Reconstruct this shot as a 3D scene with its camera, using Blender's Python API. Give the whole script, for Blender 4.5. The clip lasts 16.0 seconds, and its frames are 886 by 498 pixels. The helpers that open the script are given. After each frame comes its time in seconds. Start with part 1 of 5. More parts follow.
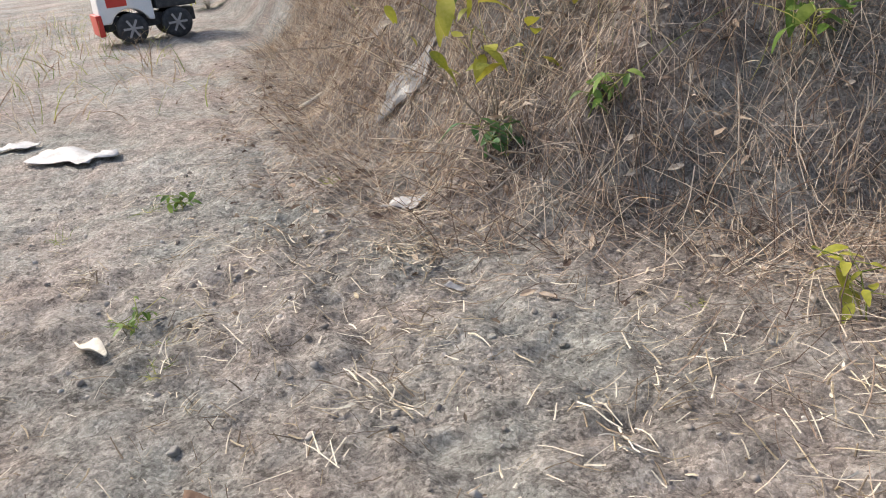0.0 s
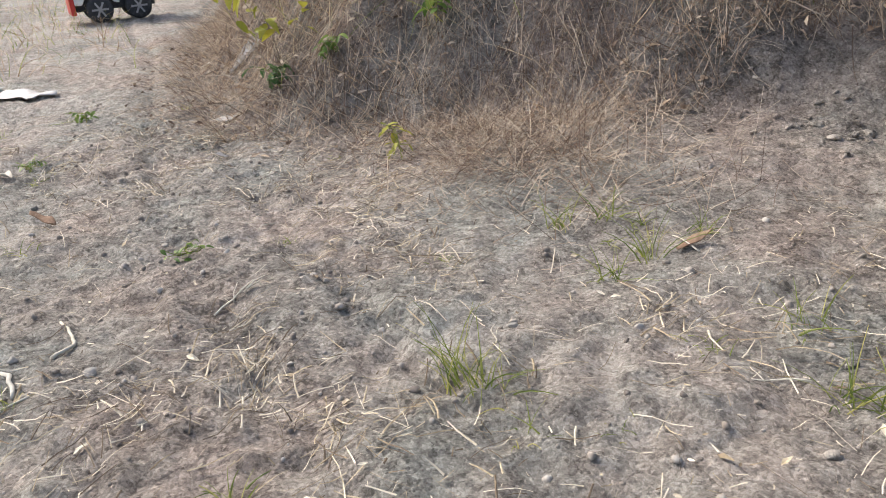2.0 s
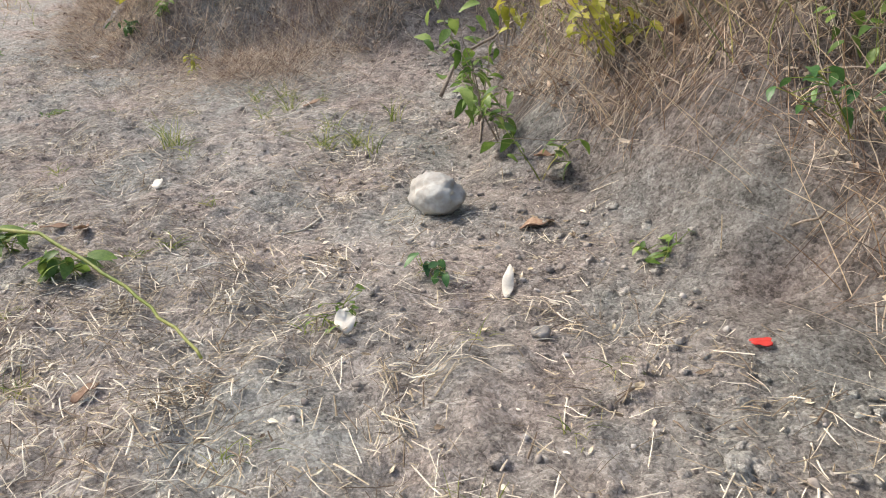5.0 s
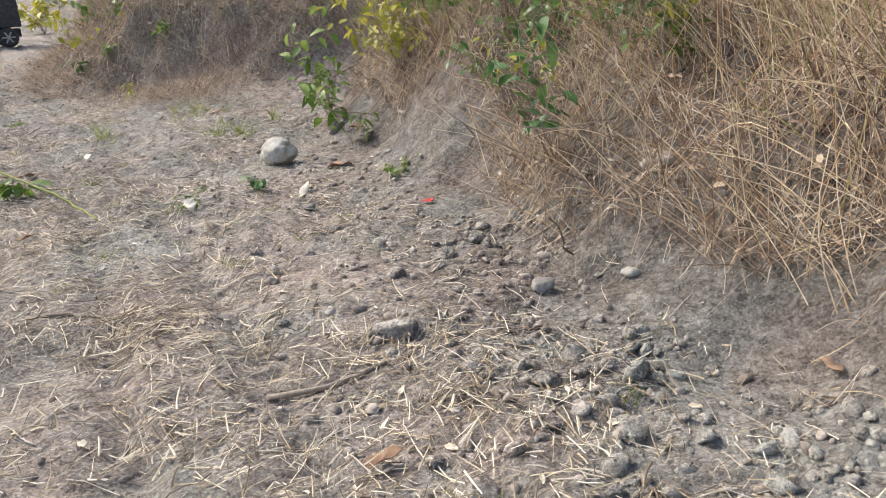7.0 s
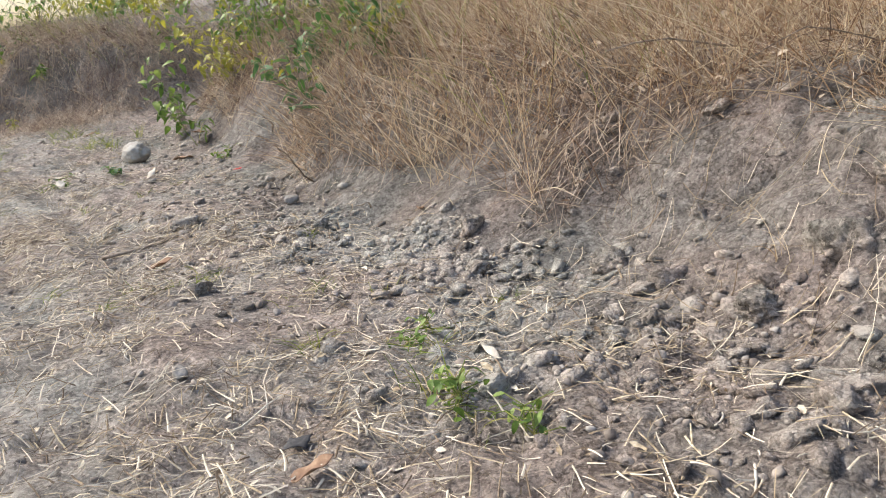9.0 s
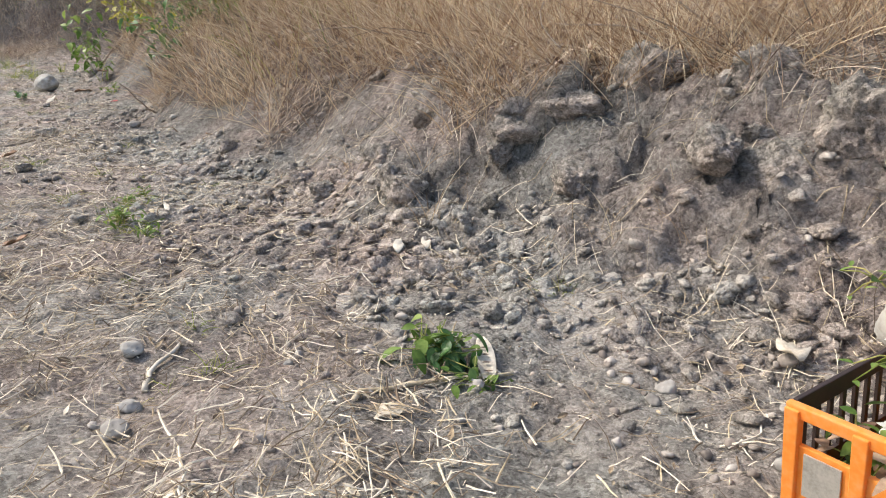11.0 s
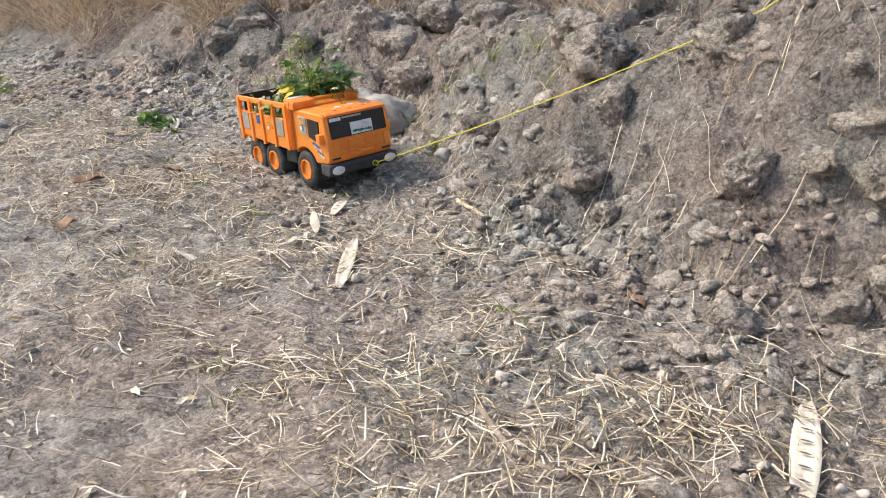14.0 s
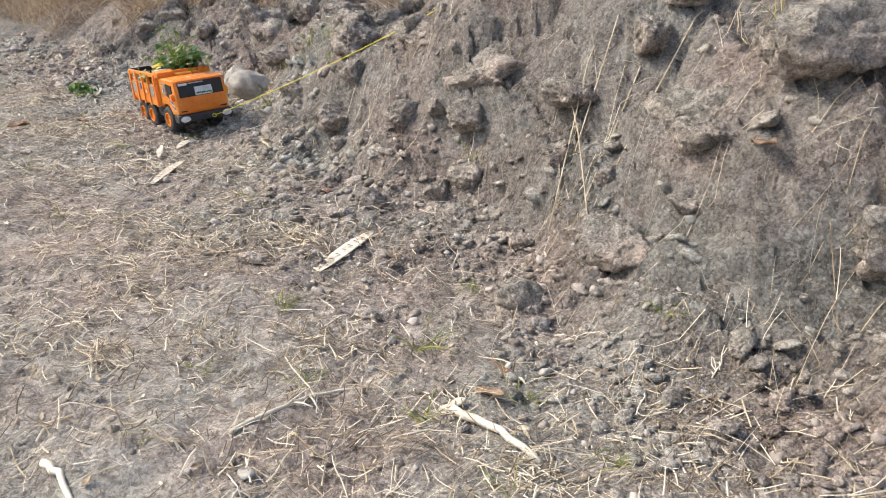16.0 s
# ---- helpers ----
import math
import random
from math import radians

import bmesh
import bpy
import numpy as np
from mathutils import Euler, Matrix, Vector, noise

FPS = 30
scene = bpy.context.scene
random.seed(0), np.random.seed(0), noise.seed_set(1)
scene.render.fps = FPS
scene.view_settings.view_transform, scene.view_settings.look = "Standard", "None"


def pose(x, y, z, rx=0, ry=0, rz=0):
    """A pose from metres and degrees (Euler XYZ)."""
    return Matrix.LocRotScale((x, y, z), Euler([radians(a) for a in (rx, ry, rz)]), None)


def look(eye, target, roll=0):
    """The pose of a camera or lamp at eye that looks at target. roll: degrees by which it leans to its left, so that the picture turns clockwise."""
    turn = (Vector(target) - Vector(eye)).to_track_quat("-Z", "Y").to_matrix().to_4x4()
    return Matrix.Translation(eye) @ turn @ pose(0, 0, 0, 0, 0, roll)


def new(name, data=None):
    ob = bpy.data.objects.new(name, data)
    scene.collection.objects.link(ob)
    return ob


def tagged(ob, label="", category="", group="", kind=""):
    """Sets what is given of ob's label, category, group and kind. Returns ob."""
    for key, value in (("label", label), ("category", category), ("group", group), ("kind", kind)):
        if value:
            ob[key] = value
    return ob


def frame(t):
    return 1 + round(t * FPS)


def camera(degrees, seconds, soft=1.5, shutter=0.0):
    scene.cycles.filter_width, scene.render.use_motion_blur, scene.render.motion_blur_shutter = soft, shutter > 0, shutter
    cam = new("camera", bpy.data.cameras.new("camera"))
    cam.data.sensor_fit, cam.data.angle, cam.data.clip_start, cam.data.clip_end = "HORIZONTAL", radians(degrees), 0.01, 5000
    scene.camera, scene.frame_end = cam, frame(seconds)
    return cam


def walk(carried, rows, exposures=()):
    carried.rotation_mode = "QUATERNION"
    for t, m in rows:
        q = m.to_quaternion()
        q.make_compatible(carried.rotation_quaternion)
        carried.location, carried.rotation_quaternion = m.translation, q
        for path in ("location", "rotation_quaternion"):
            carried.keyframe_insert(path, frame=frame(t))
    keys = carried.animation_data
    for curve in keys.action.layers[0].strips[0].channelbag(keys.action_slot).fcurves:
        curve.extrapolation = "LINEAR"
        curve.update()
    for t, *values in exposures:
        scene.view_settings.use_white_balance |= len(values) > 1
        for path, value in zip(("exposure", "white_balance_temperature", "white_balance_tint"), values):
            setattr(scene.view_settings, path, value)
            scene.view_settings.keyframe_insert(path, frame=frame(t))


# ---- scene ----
import functools

cam = camera(62.0, 16.0, soft=1.0)
PATH = [
    (0, (0.543, 0.781, 0.539), (-0.221, 2.449, -0.258), -7.0),
    (0.5, (0.803, 0.611, 0.525), (0.025, 2.274, -0.267), -6.2),
    (1, (1.078, 0.466, 0.514), (0.293, 2.127, -0.277), -5.8),
    (1.5, (1.271, 0.314, 0.512), (0.487, 1.974, -0.283), -5.4),
    (2, (1.495, 0.162, 0.539), (0.737, 1.831, -0.263), -5.1),
    (2.5, (1.696, 0.027, 0.566), (0.987, 1.714, -0.241), -4.4),
    (3, (1.861, -0.172, 0.605), (1.206, 1.529, -0.218), -4.0),
    (3.5, (2.026, -0.392, 0.607), (1.426, 1.325, -0.224), -3.5),
    (4, (2.215, -0.53, 0.609), (1.634, 1.182, -0.246), -3.2),
    (4.2, (2.298, -0.591, 0.619), (1.721, 1.121, -0.239), -3.2),
    (6.3, (2.972, -1.266, 0.558), (2.403, 0.502, -0.184), -0.7),
    (6.5, (3.039, -1.321, 0.55), (2.48, 0.459, -0.169), -1.5),
    (7, (3.235, -1.535, 0.542), (2.721, 0.268, -0.154), -3.0),
    (7.5, (3.429, -1.702, 0.528), (2.941, 0.112, -0.156), -3.0),
    (8, (3.6, -1.875, 0.492), (3.135, -0.048, -0.174), -4.9),
    (8.5, (3.674, -2.075, 0.465), (3.308, -0.206, -0.148), -5.3),
    (8.7, (3.714, -2.159, 0.465), (3.403, -0.274, -0.127), -5.7),
    (10.8, (4.472, -2.799, 0.494), (4.221, -0.928, -0.165), 0.3),
    (11, (4.568, -2.891, 0.5), (4.325, -1.021, -0.167), 0.5),
    (11.5, (4.753, -3.1, 0.495), (4.542, -1.238, -0.203), 0.5),
    (12, (4.847, -3.379, 0.499), (4.73, -1.515, -0.215), 1.2),
    (12.5, (4.974, -3.572, 0.512), (4.916, -1.714, -0.225), 1.8),
    (13, (5.08, -3.816, 0.554), (5.108, -1.959, -0.188), 2.5),
    (13.5, (5.12, -4.062, 0.529), (5.191, -2.207, -0.213), 2.5),
    (14, (5.237, -4.255, 0.547), (5.331, -2.403, -0.203), 2.5),
    (14.5, (5.402, -4.474, 0.57), (5.509, -2.627, -0.191), 2.5),
    (15, (5.549, -4.672, 0.574), (5.66, -2.827, -0.189), 2.5),
    (15.5, (5.712, -4.865, 0.613), (5.817, -3.024, -0.163), 2.7),
    (16, (5.876, -5.079, 0.672), (5.935, -3.238, -0.107), 2.6),
]
walk(cam, [(t, look(eye, target, roll)) for t, eye, target, roll in PATH])


# ---- world, sun ----
world = bpy.data.worlds.new("sky")
scene.world = world
world.use_nodes = True
wn = world.node_tree
sky = wn.nodes.new("ShaderNodeTexSky")
sky.sky_type = 'NISHITA'
sky.sun_disc = False
SUN_EL, SUN_AZ = 44.0, -77.0          # azimuth from +y towards +x
sky.sun_elevation = radians(SUN_EL)
sky.sun_rotation = radians(SUN_AZ)
sky.dust_density = 4.0
wn.links.new(sky.outputs["Color"], wn.nodes["Background"].inputs["Color"])
wn.nodes["Background"].inputs["Strength"].default_value = 0.245
sun_data = bpy.data.lights.new("sun", 'SUN')
sun_data.energy = 3.1
sun_data.angle = radians(6)
sun_data.color = (1.0, 0.95, 0.87)
sun = new("sun", sun_data)
se, sa = radians(SUN_EL), radians(SUN_AZ)
sun_dir = Vector((math.cos(se) * math.sin(sa), math.cos(se) * math.cos(sa), math.sin(se)))
sun.matrix_world = look(sun_dir * 30, (0, 0, 0))

# ---- materials ----


def mat(name, colors, scale=20.0, rough=0.8, bump=0.0, bump_scale=None, island=0.0, obj_var=0.0, spec=0.4, metal=0.0,
        detail=6.0, transl=0.0, fine=0.35, fscale=None, span=0.20):
    """Noise-mixed colours over two scales, with relief and variation per piece."""
    m = bpy.data.materials.new(name)
    m.use_nodes = True
    nt = m.node_tree
    b = nt.nodes["Principled BSDF"]
    b.inputs["Roughness"].default_value = rough
    b.inputs["Metallic"].default_value = metal
    b.inputs["Specular IOR Level"].default_value = spec
    tc = nt.nodes.new("ShaderNodeTexCoord")
    n1 = nt.nodes.new("ShaderNodeTexNoise")
    n1.inputs["Scale"].default_value = scale
    n1.inputs["Detail"].default_value = detail
    n1.inputs["Roughness"].default_value = 0.6
    nt.links.new(tc.outputs["Object"], n1.inputs["Vector"])
    n2 = nt.nodes.new("ShaderNodeTexNoise")
    n2.inputs["Scale"].default_value = fscale or scale * 7.3
    n2.inputs["Detail"].default_value = 4.0
    nt.links.new(tc.outputs["Object"], n2.inputs["Vector"])
    mixf = nt.nodes.new("ShaderNodeMix")
    mixf.data_type = 'FLOAT'
    mixf.inputs[0].default_value = fine
    nt.links.new(n1.outputs["Fac"], mixf.inputs[2])
    nt.links.new(n2.outputs["Fac"], mixf.inputs[3])
    fac = mixf.outputs[0]
    if island or obj_var:
        if island:
            g = nt.nodes.new("ShaderNodeNewGeometry")
            src, amt = g.outputs["Random Per Island"], island
        else:
            g = nt.nodes.new("ShaderNodeObjectInfo")
            src, amt = g.outputs["Random"], obj_var
        mr = nt.nodes.new("ShaderNodeMapRange")
        mr.inputs[3].default_value = -amt
        mr.inputs[4].default_value = amt
        nt.links.new(src, mr.inputs[0])
        ad = nt.nodes.new("ShaderNodeMath")
        ad.operation = 'ADD'
        nt.links.new(fac, ad.inputs[0])
        nt.links.new(mr.outputs[0], ad.inputs[1])
        fac = ad.outputs[0]
    ramp = nt.nodes.new("ShaderNodeValToRGB")
    els = ramp.color_ramp.elements
    k = len(colors)
    els[0].position, els[0].color = 0.5 - span, (*colors[0], 1)
    els[1].position, els[1].color = 0.5 + span, (*colors[-1], 1)
    for i in range(1, k - 1):
        e = els.new(0.5 - span + 2 * span * i / (k - 1))
        e.color = (*colors[i], 1)
    nt.links.new(fac, ramp.inputs["Fac"])
    nt.links.new(ramp.outputs["Color"], b.inputs["Base Color"])
    if bump:
        nb = nt.nodes.new("ShaderNodeTexNoise")
        nb.inputs["Scale"].default_value = bump_scale or scale * 3
        nb.inputs["Detail"].default_value = 8.0
        nb.inputs["Roughness"].default_value = 0.65
        nt.links.new(tc.outputs["Object"], nb.inputs["Vector"])
        bn = nt.nodes.new("ShaderNodeBump")
        bn.inputs["Strength"].default_value = 0.8
        bn.inputs["Distance"].default_value = bump
        nt.links.new(nb.outputs["Fac"], bn.inputs["Height"])
        nt.links.new(bn.outputs["Normal"], b.inputs["Normal"])
    if transl:
        tr = nt.nodes.new("ShaderNodeBsdfTranslucent")
        nt.links.new(ramp.outputs["Color"], tr.inputs["Color"])
        mx = nt.nodes.new("ShaderNodeMixShader")
        mx.inputs[0].default_value = transl
        nt.links.new(b.outputs[0], mx.inputs[1])
        nt.links.new(tr.outputs[0], mx.inputs[2])
        nt.links.new(mx.outputs[0], nt.nodes["Material Output"].inputs["Surface"])
    return m


def earth(name, island, crust=0.0):
    """Dry earth: pale crust and darker crumbs, with relief from hand-size lumps down to grit."""
    m = bpy.data.materials.new(name)
    m.use_nodes = True
    nt = m.node_tree
    b = nt.nodes["Principled BSDF"]
    b.inputs["Roughness"].default_value = 0.95
    b.inputs["Specular IOR Level"].default_value = 0.12
    tc = nt.nodes.new("ShaderNodeTexCoord")

    def tex(scale, detail, rough=0.6):
        n = nt.nodes.new("ShaderNodeTexNoise")
        n.inputs["Scale"].default_value = scale
        n.inputs["Detail"].default_value = detail
        n.inputs["Roughness"].default_value = rough
        nt.links.new(tc.outputs["Object"], n.inputs["Vector"])
        return n.outputs["Fac"]

    def math_(op, p, q):
        n = nt.nodes.new("ShaderNodeMath")
        n.operation = op
        for k, v in enumerate((p, q)):
            if isinstance(v, float):
                n.inputs[k].default_value = v
            else:
                nt.links.new(v, n.inputs[k])
        return n.outputs[0]

    def cells_(scale):
        n = nt.nodes.new("ShaderNodeTexVoronoi")
        n.inputs["Scale"].default_value = scale
        nt.links.new(warped, n.inputs["Vector"])
        return n

    # crumbs with ragged edges: cells bent by a fine noise
    bend = nt.nodes.new("ShaderNodeTexNoise")
    bend.inputs["Scale"].default_value = 60.0
    bend.inputs["Detail"].default_value = 4.0
    nt.links.new(tc.outputs["Object"], bend.inputs["Vector"])
    shift = nt.nodes.new("ShaderNodeVectorMath")
    shift.operation = 'MULTIPLY_ADD'
    shift.inputs[1].default_value = (0.022, 0.022, 0.022)
    nt.links.new(bend.outputs["Color"], shift.inputs[0])
    nt.links.new(tc.outputs["Object"], shift.inputs[2])
    warped = shift.outputs[0]
    wide, mid, grit = tex(1.6, 7, 0.62), tex(19, 12, 0.74), tex(210, 6, 0.8)
    crumb, grain = cells_(85.0), cells_(210.0)
    mix = math_('ADD', math_('ADD', math_('MULTIPLY', wide, 0.26), math_('MULTIPLY', mid, 0.36)), math_('MULTIPLY', grit, 0.38))
    for n, k in ((crumb, 0.075), (grain, 0.095)):
        split = nt.nodes.new("ShaderNodeSeparateColor")
        nt.links.new(n.outputs["Color"], split.inputs["Color"])
        mix = math_('ADD', mix, math_('MULTIPLY', math_('SUBTRACT', split.outputs[0], 0.5), k))
    if island:
        g = nt.nodes.new("ShaderNodeNewGeometry")
        mix = math_('ADD', mix, math_('MULTIPLY', math_('SUBTRACT', g.outputs["Random Per Island"], 0.5), island))
    if crust:
        mix = math_('ADD', mix, crust)
    ramp = nt.nodes.new("ShaderNodeValToRGB")
    els = ramp.color_ramp.elements
    els[0].position, els[0].color = 0.395, (0.162, 0.141, 0.123, 1)
    els[1].position, els[1].color = 0.62, (0.70, 0.645, 0.585, 1)
    for p, c in ((0.465, (0.318, 0.283, 0.252)), (0.53, (0.463, 0.414, 0.368))):
        els.new(p).color = (*c, 1)
    nt.links.new(mix, ramp.inputs["Fac"])
    # broad drift between rosy dust and greenish grey earth
    hue = nt.nodes.new("ShaderNodeMix")
    hue.data_type, hue.blend_type = 'RGBA', 'MIX'
    hue.inputs[6].default_value = (0.93, 1.0, 0.99, 1)
    hue.inputs[7].default_value = (1.06, 0.985, 0.945, 1)
    sharp = nt.nodes.new("ShaderNodeMapRange")
    sharp.inputs[1].default_value, sharp.inputs[2].default_value = 0.38, 0.62
    nt.links.new(tex(2.3, 6, 0.65), sharp.inputs[0])
    nt.links.new(sharp.outputs[0], hue.inputs[0])
    tinted = nt.nodes.new("ShaderNodeMix")
    tinted.data_type, tinted.blend_type = 'RGBA', 'MULTIPLY'
    tinted.inputs[0].default_value = 1.0
    nt.links.new(ramp.outputs["Color"], tinted.inputs[6])
    nt.links.new(hue.outputs[2], tinted.inputs[7])
    # the ground colour is multiplied darker from the track towards the bank
    added = nt.nodes.new("ShaderNodeAttribute")
    added.attribute_name = "bank_tone"
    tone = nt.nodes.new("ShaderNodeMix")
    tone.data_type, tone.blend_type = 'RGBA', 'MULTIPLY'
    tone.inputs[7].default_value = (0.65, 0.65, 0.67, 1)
    nt.links.new(added.outputs["Fac"], tone.inputs[0])
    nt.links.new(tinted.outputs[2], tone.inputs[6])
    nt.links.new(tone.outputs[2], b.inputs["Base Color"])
    # relief: hand-size, then crumbs, then grit
    normal = None
    fine = math_('ADD', tex(150, 8, 0.75), math_('MULTIPLY', grain.outputs["Distance"], -0.35))
    mids = math_('ADD', tex(46, 10, 0.72), math_('MULTIPLY', crumb.outputs["Distance"], -0.55))
    for h, dist in ((tex(17, 12, 0.7), 0.022), (mids, 0.012), (fine, 0.0045)):
        bn = nt.nodes.new("ShaderNodeBump")
        bn.inputs["Strength"].default_value = 0.9
        bn.inputs["Distance"].default_value = dist
        nt.links.new(h, bn.inputs["Height"])
        if normal is not None:
            nt.links.new(normal, bn.inputs["Normal"])
        normal = bn.outputs["Normal"]
    nt.links.new(normal, b.inputs["Normal"])
    return m


M = {}
M["soil"] = earth("dry_soil", 0.0)
M["clod"] = earth("clod_soil", 0.0)
M["crumb"] = earth("crumb_soil", 0.09, 0.035)
M["stone"] = mat("grey_stone", [(0.19, 0.175, 0.155), (0.30, 0.28, 0.25), (0.42, 0.40, 0.36)], 16, 0.85, 0.002, 80, obj_var=0.14)
M["stone_pale"] = mat("pale_river_stone", [(0.24, 0.215, 0.185), (0.38, 0.36, 0.32), (0.52, 0.53, 0.49)], 12, 0.75, 0.003, 60)
M["pebble"] = mat("pebbles", [(0.20, 0.17, 0.145), (0.31, 0.27, 0.23), (0.50, 0.46, 0.41)], 30, 0.9, 0.001, 150, island=0.2, spec=0.2)
M["straw"] = mat("dry_straw", [(0.17, 0.125, 0.085), (0.37, 0.29, 0.185), (0.57, 0.475, 0.32), (0.78, 0.70, 0.55)], 25, 0.75, 0, island=0.30, spec=0.25)
M["drygrass"] = mat("dry_brown_grass", [(0.13, 0.088, 0.066), (0.30, 0.215, 0.155), (0.48, 0.37, 0.27), (0.68, 0.58, 0.45)], 12, 0.8, 0, island=0.28, spec=0.2, transl=0.15)
M["goldgrass"] = mat("dry_golden_grass", [(0.24, 0.145, 0.085), (0.46, 0.315, 0.19), (0.62, 0.475, 0.30), (0.76, 0.65, 0.46)], 10, 0.8, 0, island=0.28, spec=0.2, transl=0.15)
M["greengrass"] = mat("green_grass_blades", [(0.12, 0.17, 0.035), (0.27, 0.32, 0.07), (0.52, 0.48, 0.17)], 12, 0.6, 0, island=0.2, transl=0.35)
M["twig"] = mat("dead_twig", [(0.13, 0.10, 0.075), (0.26, 0.21, 0.16), (0.42, 0.36, 0.29)], 30, 0.85, 0.001, 120, obj_var=0.1, island=0.12)
M["leaf"] = mat("green_leaf", [(0.08, 0.15, 0.025), (0.17, 0.27, 0.05), (0.30, 0.39, 0.10)], 30, 0.45, 0.0006, 90, island=0.2, transl=0.35)
M["leafdeep"] = mat("deep_green_leaf", [(0.04, 0.11, 0.03), (0.085, 0.19, 0.05), (0.17, 0.29, 0.09)], 40, 0.4, 0.0006, 90, island=0.18, transl=0.3)
M["leafyel"] = mat("yellowing_leaf", [(0.24, 0.26, 0.03), (0.42, 0.40, 0.05), (0.52, 0.46, 0.10)], 25, 0.5, 0.0006, 90, island=0.15, transl=0.35)
M["goldleaf"] = mat("bright_yellow_leaf", [(0.45, 0.34, 0.02), (0.68, 0.52, 0.03), (0.60, 0.50, 0.08)], 25, 0.5, 0.0006, 90, island=0.1, transl=0.35)
M["leafdry"] = mat("dead_leaf", [(0.11, 0.06, 0.04), (0.24, 0.145, 0.09), (0.42, 0.31, 0.21)], 25, 0.8, 0.001, 90, obj_var=0.18, island=0.12)
M["palehusk"] = mat("bleached_husk", [(0.45, 0.38, 0.28), (0.66, 0.60, 0.49), (0.78, 0.73, 0.63)], 30, 0.75, 0.001, 120, obj_var=0.08)
M["darkmark"] = mat("brown_seed_mark", [(0.08, 0.055, 0.04), (0.16, 0.11, 0.08)], 60, 0.8)
M["whitebit"] = mat("weathered_plastic_sheet", [(0.30, 0.28, 0.26), (0.46, 0.44, 0.42), (0.62, 0.60, 0.58)], 20, 0.5, 0.002, 50)
M["film"] = mat("thin_grey_film", [(0.24, 0.24, 0.24), (0.36, 0.36, 0.36), (0.52, 0.52, 0.52)], 20, 0.35, 0.002, 50, transl=0.4)
M["orange"] = mat("orange_plastic", [(0.93, 0.28, 0.03), (0.97, 0.37, 0.065), (0.95, 0.46, 0.16)], 22, 0.36, 0.0003, 160, fine=0.5, spec=0.5, transl=0.3)
M["rubber"] = mat("dusty_black_plastic", [(0.022, 0.023, 0.026), (0.045, 0.045, 0.047), (0.11, 0.105, 0.10)], 40, 0.75, 0.0004, 200)
M["darkbrown"] = mat("dark_brown_plastic", [(0.025, 0.016, 0.013), (0.05, 0.032, 0.027)], 40, 0.5)
M["glassdark"] = mat("black_window_film", [(0.018, 0.017, 0.018), (0.035, 0.032, 0.033)], 40, 0.4)
M["sticker"] = mat("worn_white_sticker", [(0.42, 0.42, 0.42), (0.70, 0.70, 0.70), (0.82, 0.82, 0.80)], 60, 0.4)
M["silver"] = mat("worn_silver_sticker", [(0.30, 0.28, 0.24), (0.45, 0.43, 0.38), (0.55, 0.52, 0.46)], 60, 0.4, metal=0.3)
M["blue"] = mat("blue_print", [(0.02, 0.08, 0.32), (0.04, 0.16, 0.45)], 60, 0.5)
M["greenprint"] = mat("green_print", [(0.02, 0.20, 0.07), (0.04, 0.30, 0.10)], 60, 0.5)
M["navy"] = mat("dark_print", [(0.02, 0.025, 0.06), (0.04, 0.05, 0.10)], 60, 0.5)
M["yellow"] = mat("yellow_nylon_string", [(0.60, 0.55, 0.02), (0.80, 0.76, 0.06)], 300, 0.5)
M["amber"] = mat("amber_plastic", [(0.85, 0.35, 0.01), (0.95, 0.45, 0.02)], 40, 0.4)
M["white"] = mat("white_painted_plastic", [(0.68, 0.68, 0.68), (0.80, 0.80, 0.79)], 12, 0.35)
M["red"] = mat("red_plastic", [(0.45, 0.03, 0.025), (0.60, 0.06, 0.04)], 20, 0.4)
M["alloy"] = mat("grey_plastic_rim", [(0.30, 0.30, 0.31), (0.45, 0.45, 0.46)], 30, 0.4, metal=0.4)
M["petal"] = mat("white_petal", [(0.72, 0.72, 0.66), (0.82, 0.82, 0.78)], 60, 0.6, transl=0.3)
M["pollen"] = mat("yellow_flower_heart", [(0.55, 0.38, 0.02), (0.70, 0.50, 0.04)], 80, 0.7)

# ---- terrain shape ----
DX, DY = 0.714, -0.700          # along the track
NX, NY = 0.700, 0.714           # across it, towards the bank


def sn(x, y):
    return x * DX + y * DY, x * NX + y * NY


def xy(s, n):
    return s * DX + n * NX, s * DY + n * NY


def hash2(i, j, seed):
    h = np.sin(i * 127.1 + j * 311.7 + seed * 74.7) * 43758.5453
    return h - np.floor(h)


def vnoise(x, y, seed=0):
    xi, yi = np.floor(x), np.floor(y)
    u, v = x - xi, y - yi
    u, v = u * u * (3 - 2 * u), v * v * (3 - 2 * v)
    a, b = hash2(xi, yi, seed), hash2(xi + 1, yi, seed)
    c, d = hash2(xi, yi + 1, seed), hash2(xi + 1, yi + 1, seed)
    return (a + (b - a) * u) * (1 - v) + (c + (d - c) * u) * v - 0.5


def cells(x, y, seed=0):
    """Distance to the nearest of scattered points: rounded lumps with creases between."""
    xi, yi = np.floor(x), np.floor(y)
    best = np.full(np.shape(x), 9.0)
    for i in (-1, 0, 1):
        for j in (-1, 0, 1):
            px = xi + i + hash2(xi + i, yi + j, seed)
            py = yi + j + hash2(xi + i, yi + j, seed + 5)
            best = np.minimum(best, (px - x) ** 2 + (py - y) ** 2)
    return np.sqrt(best)


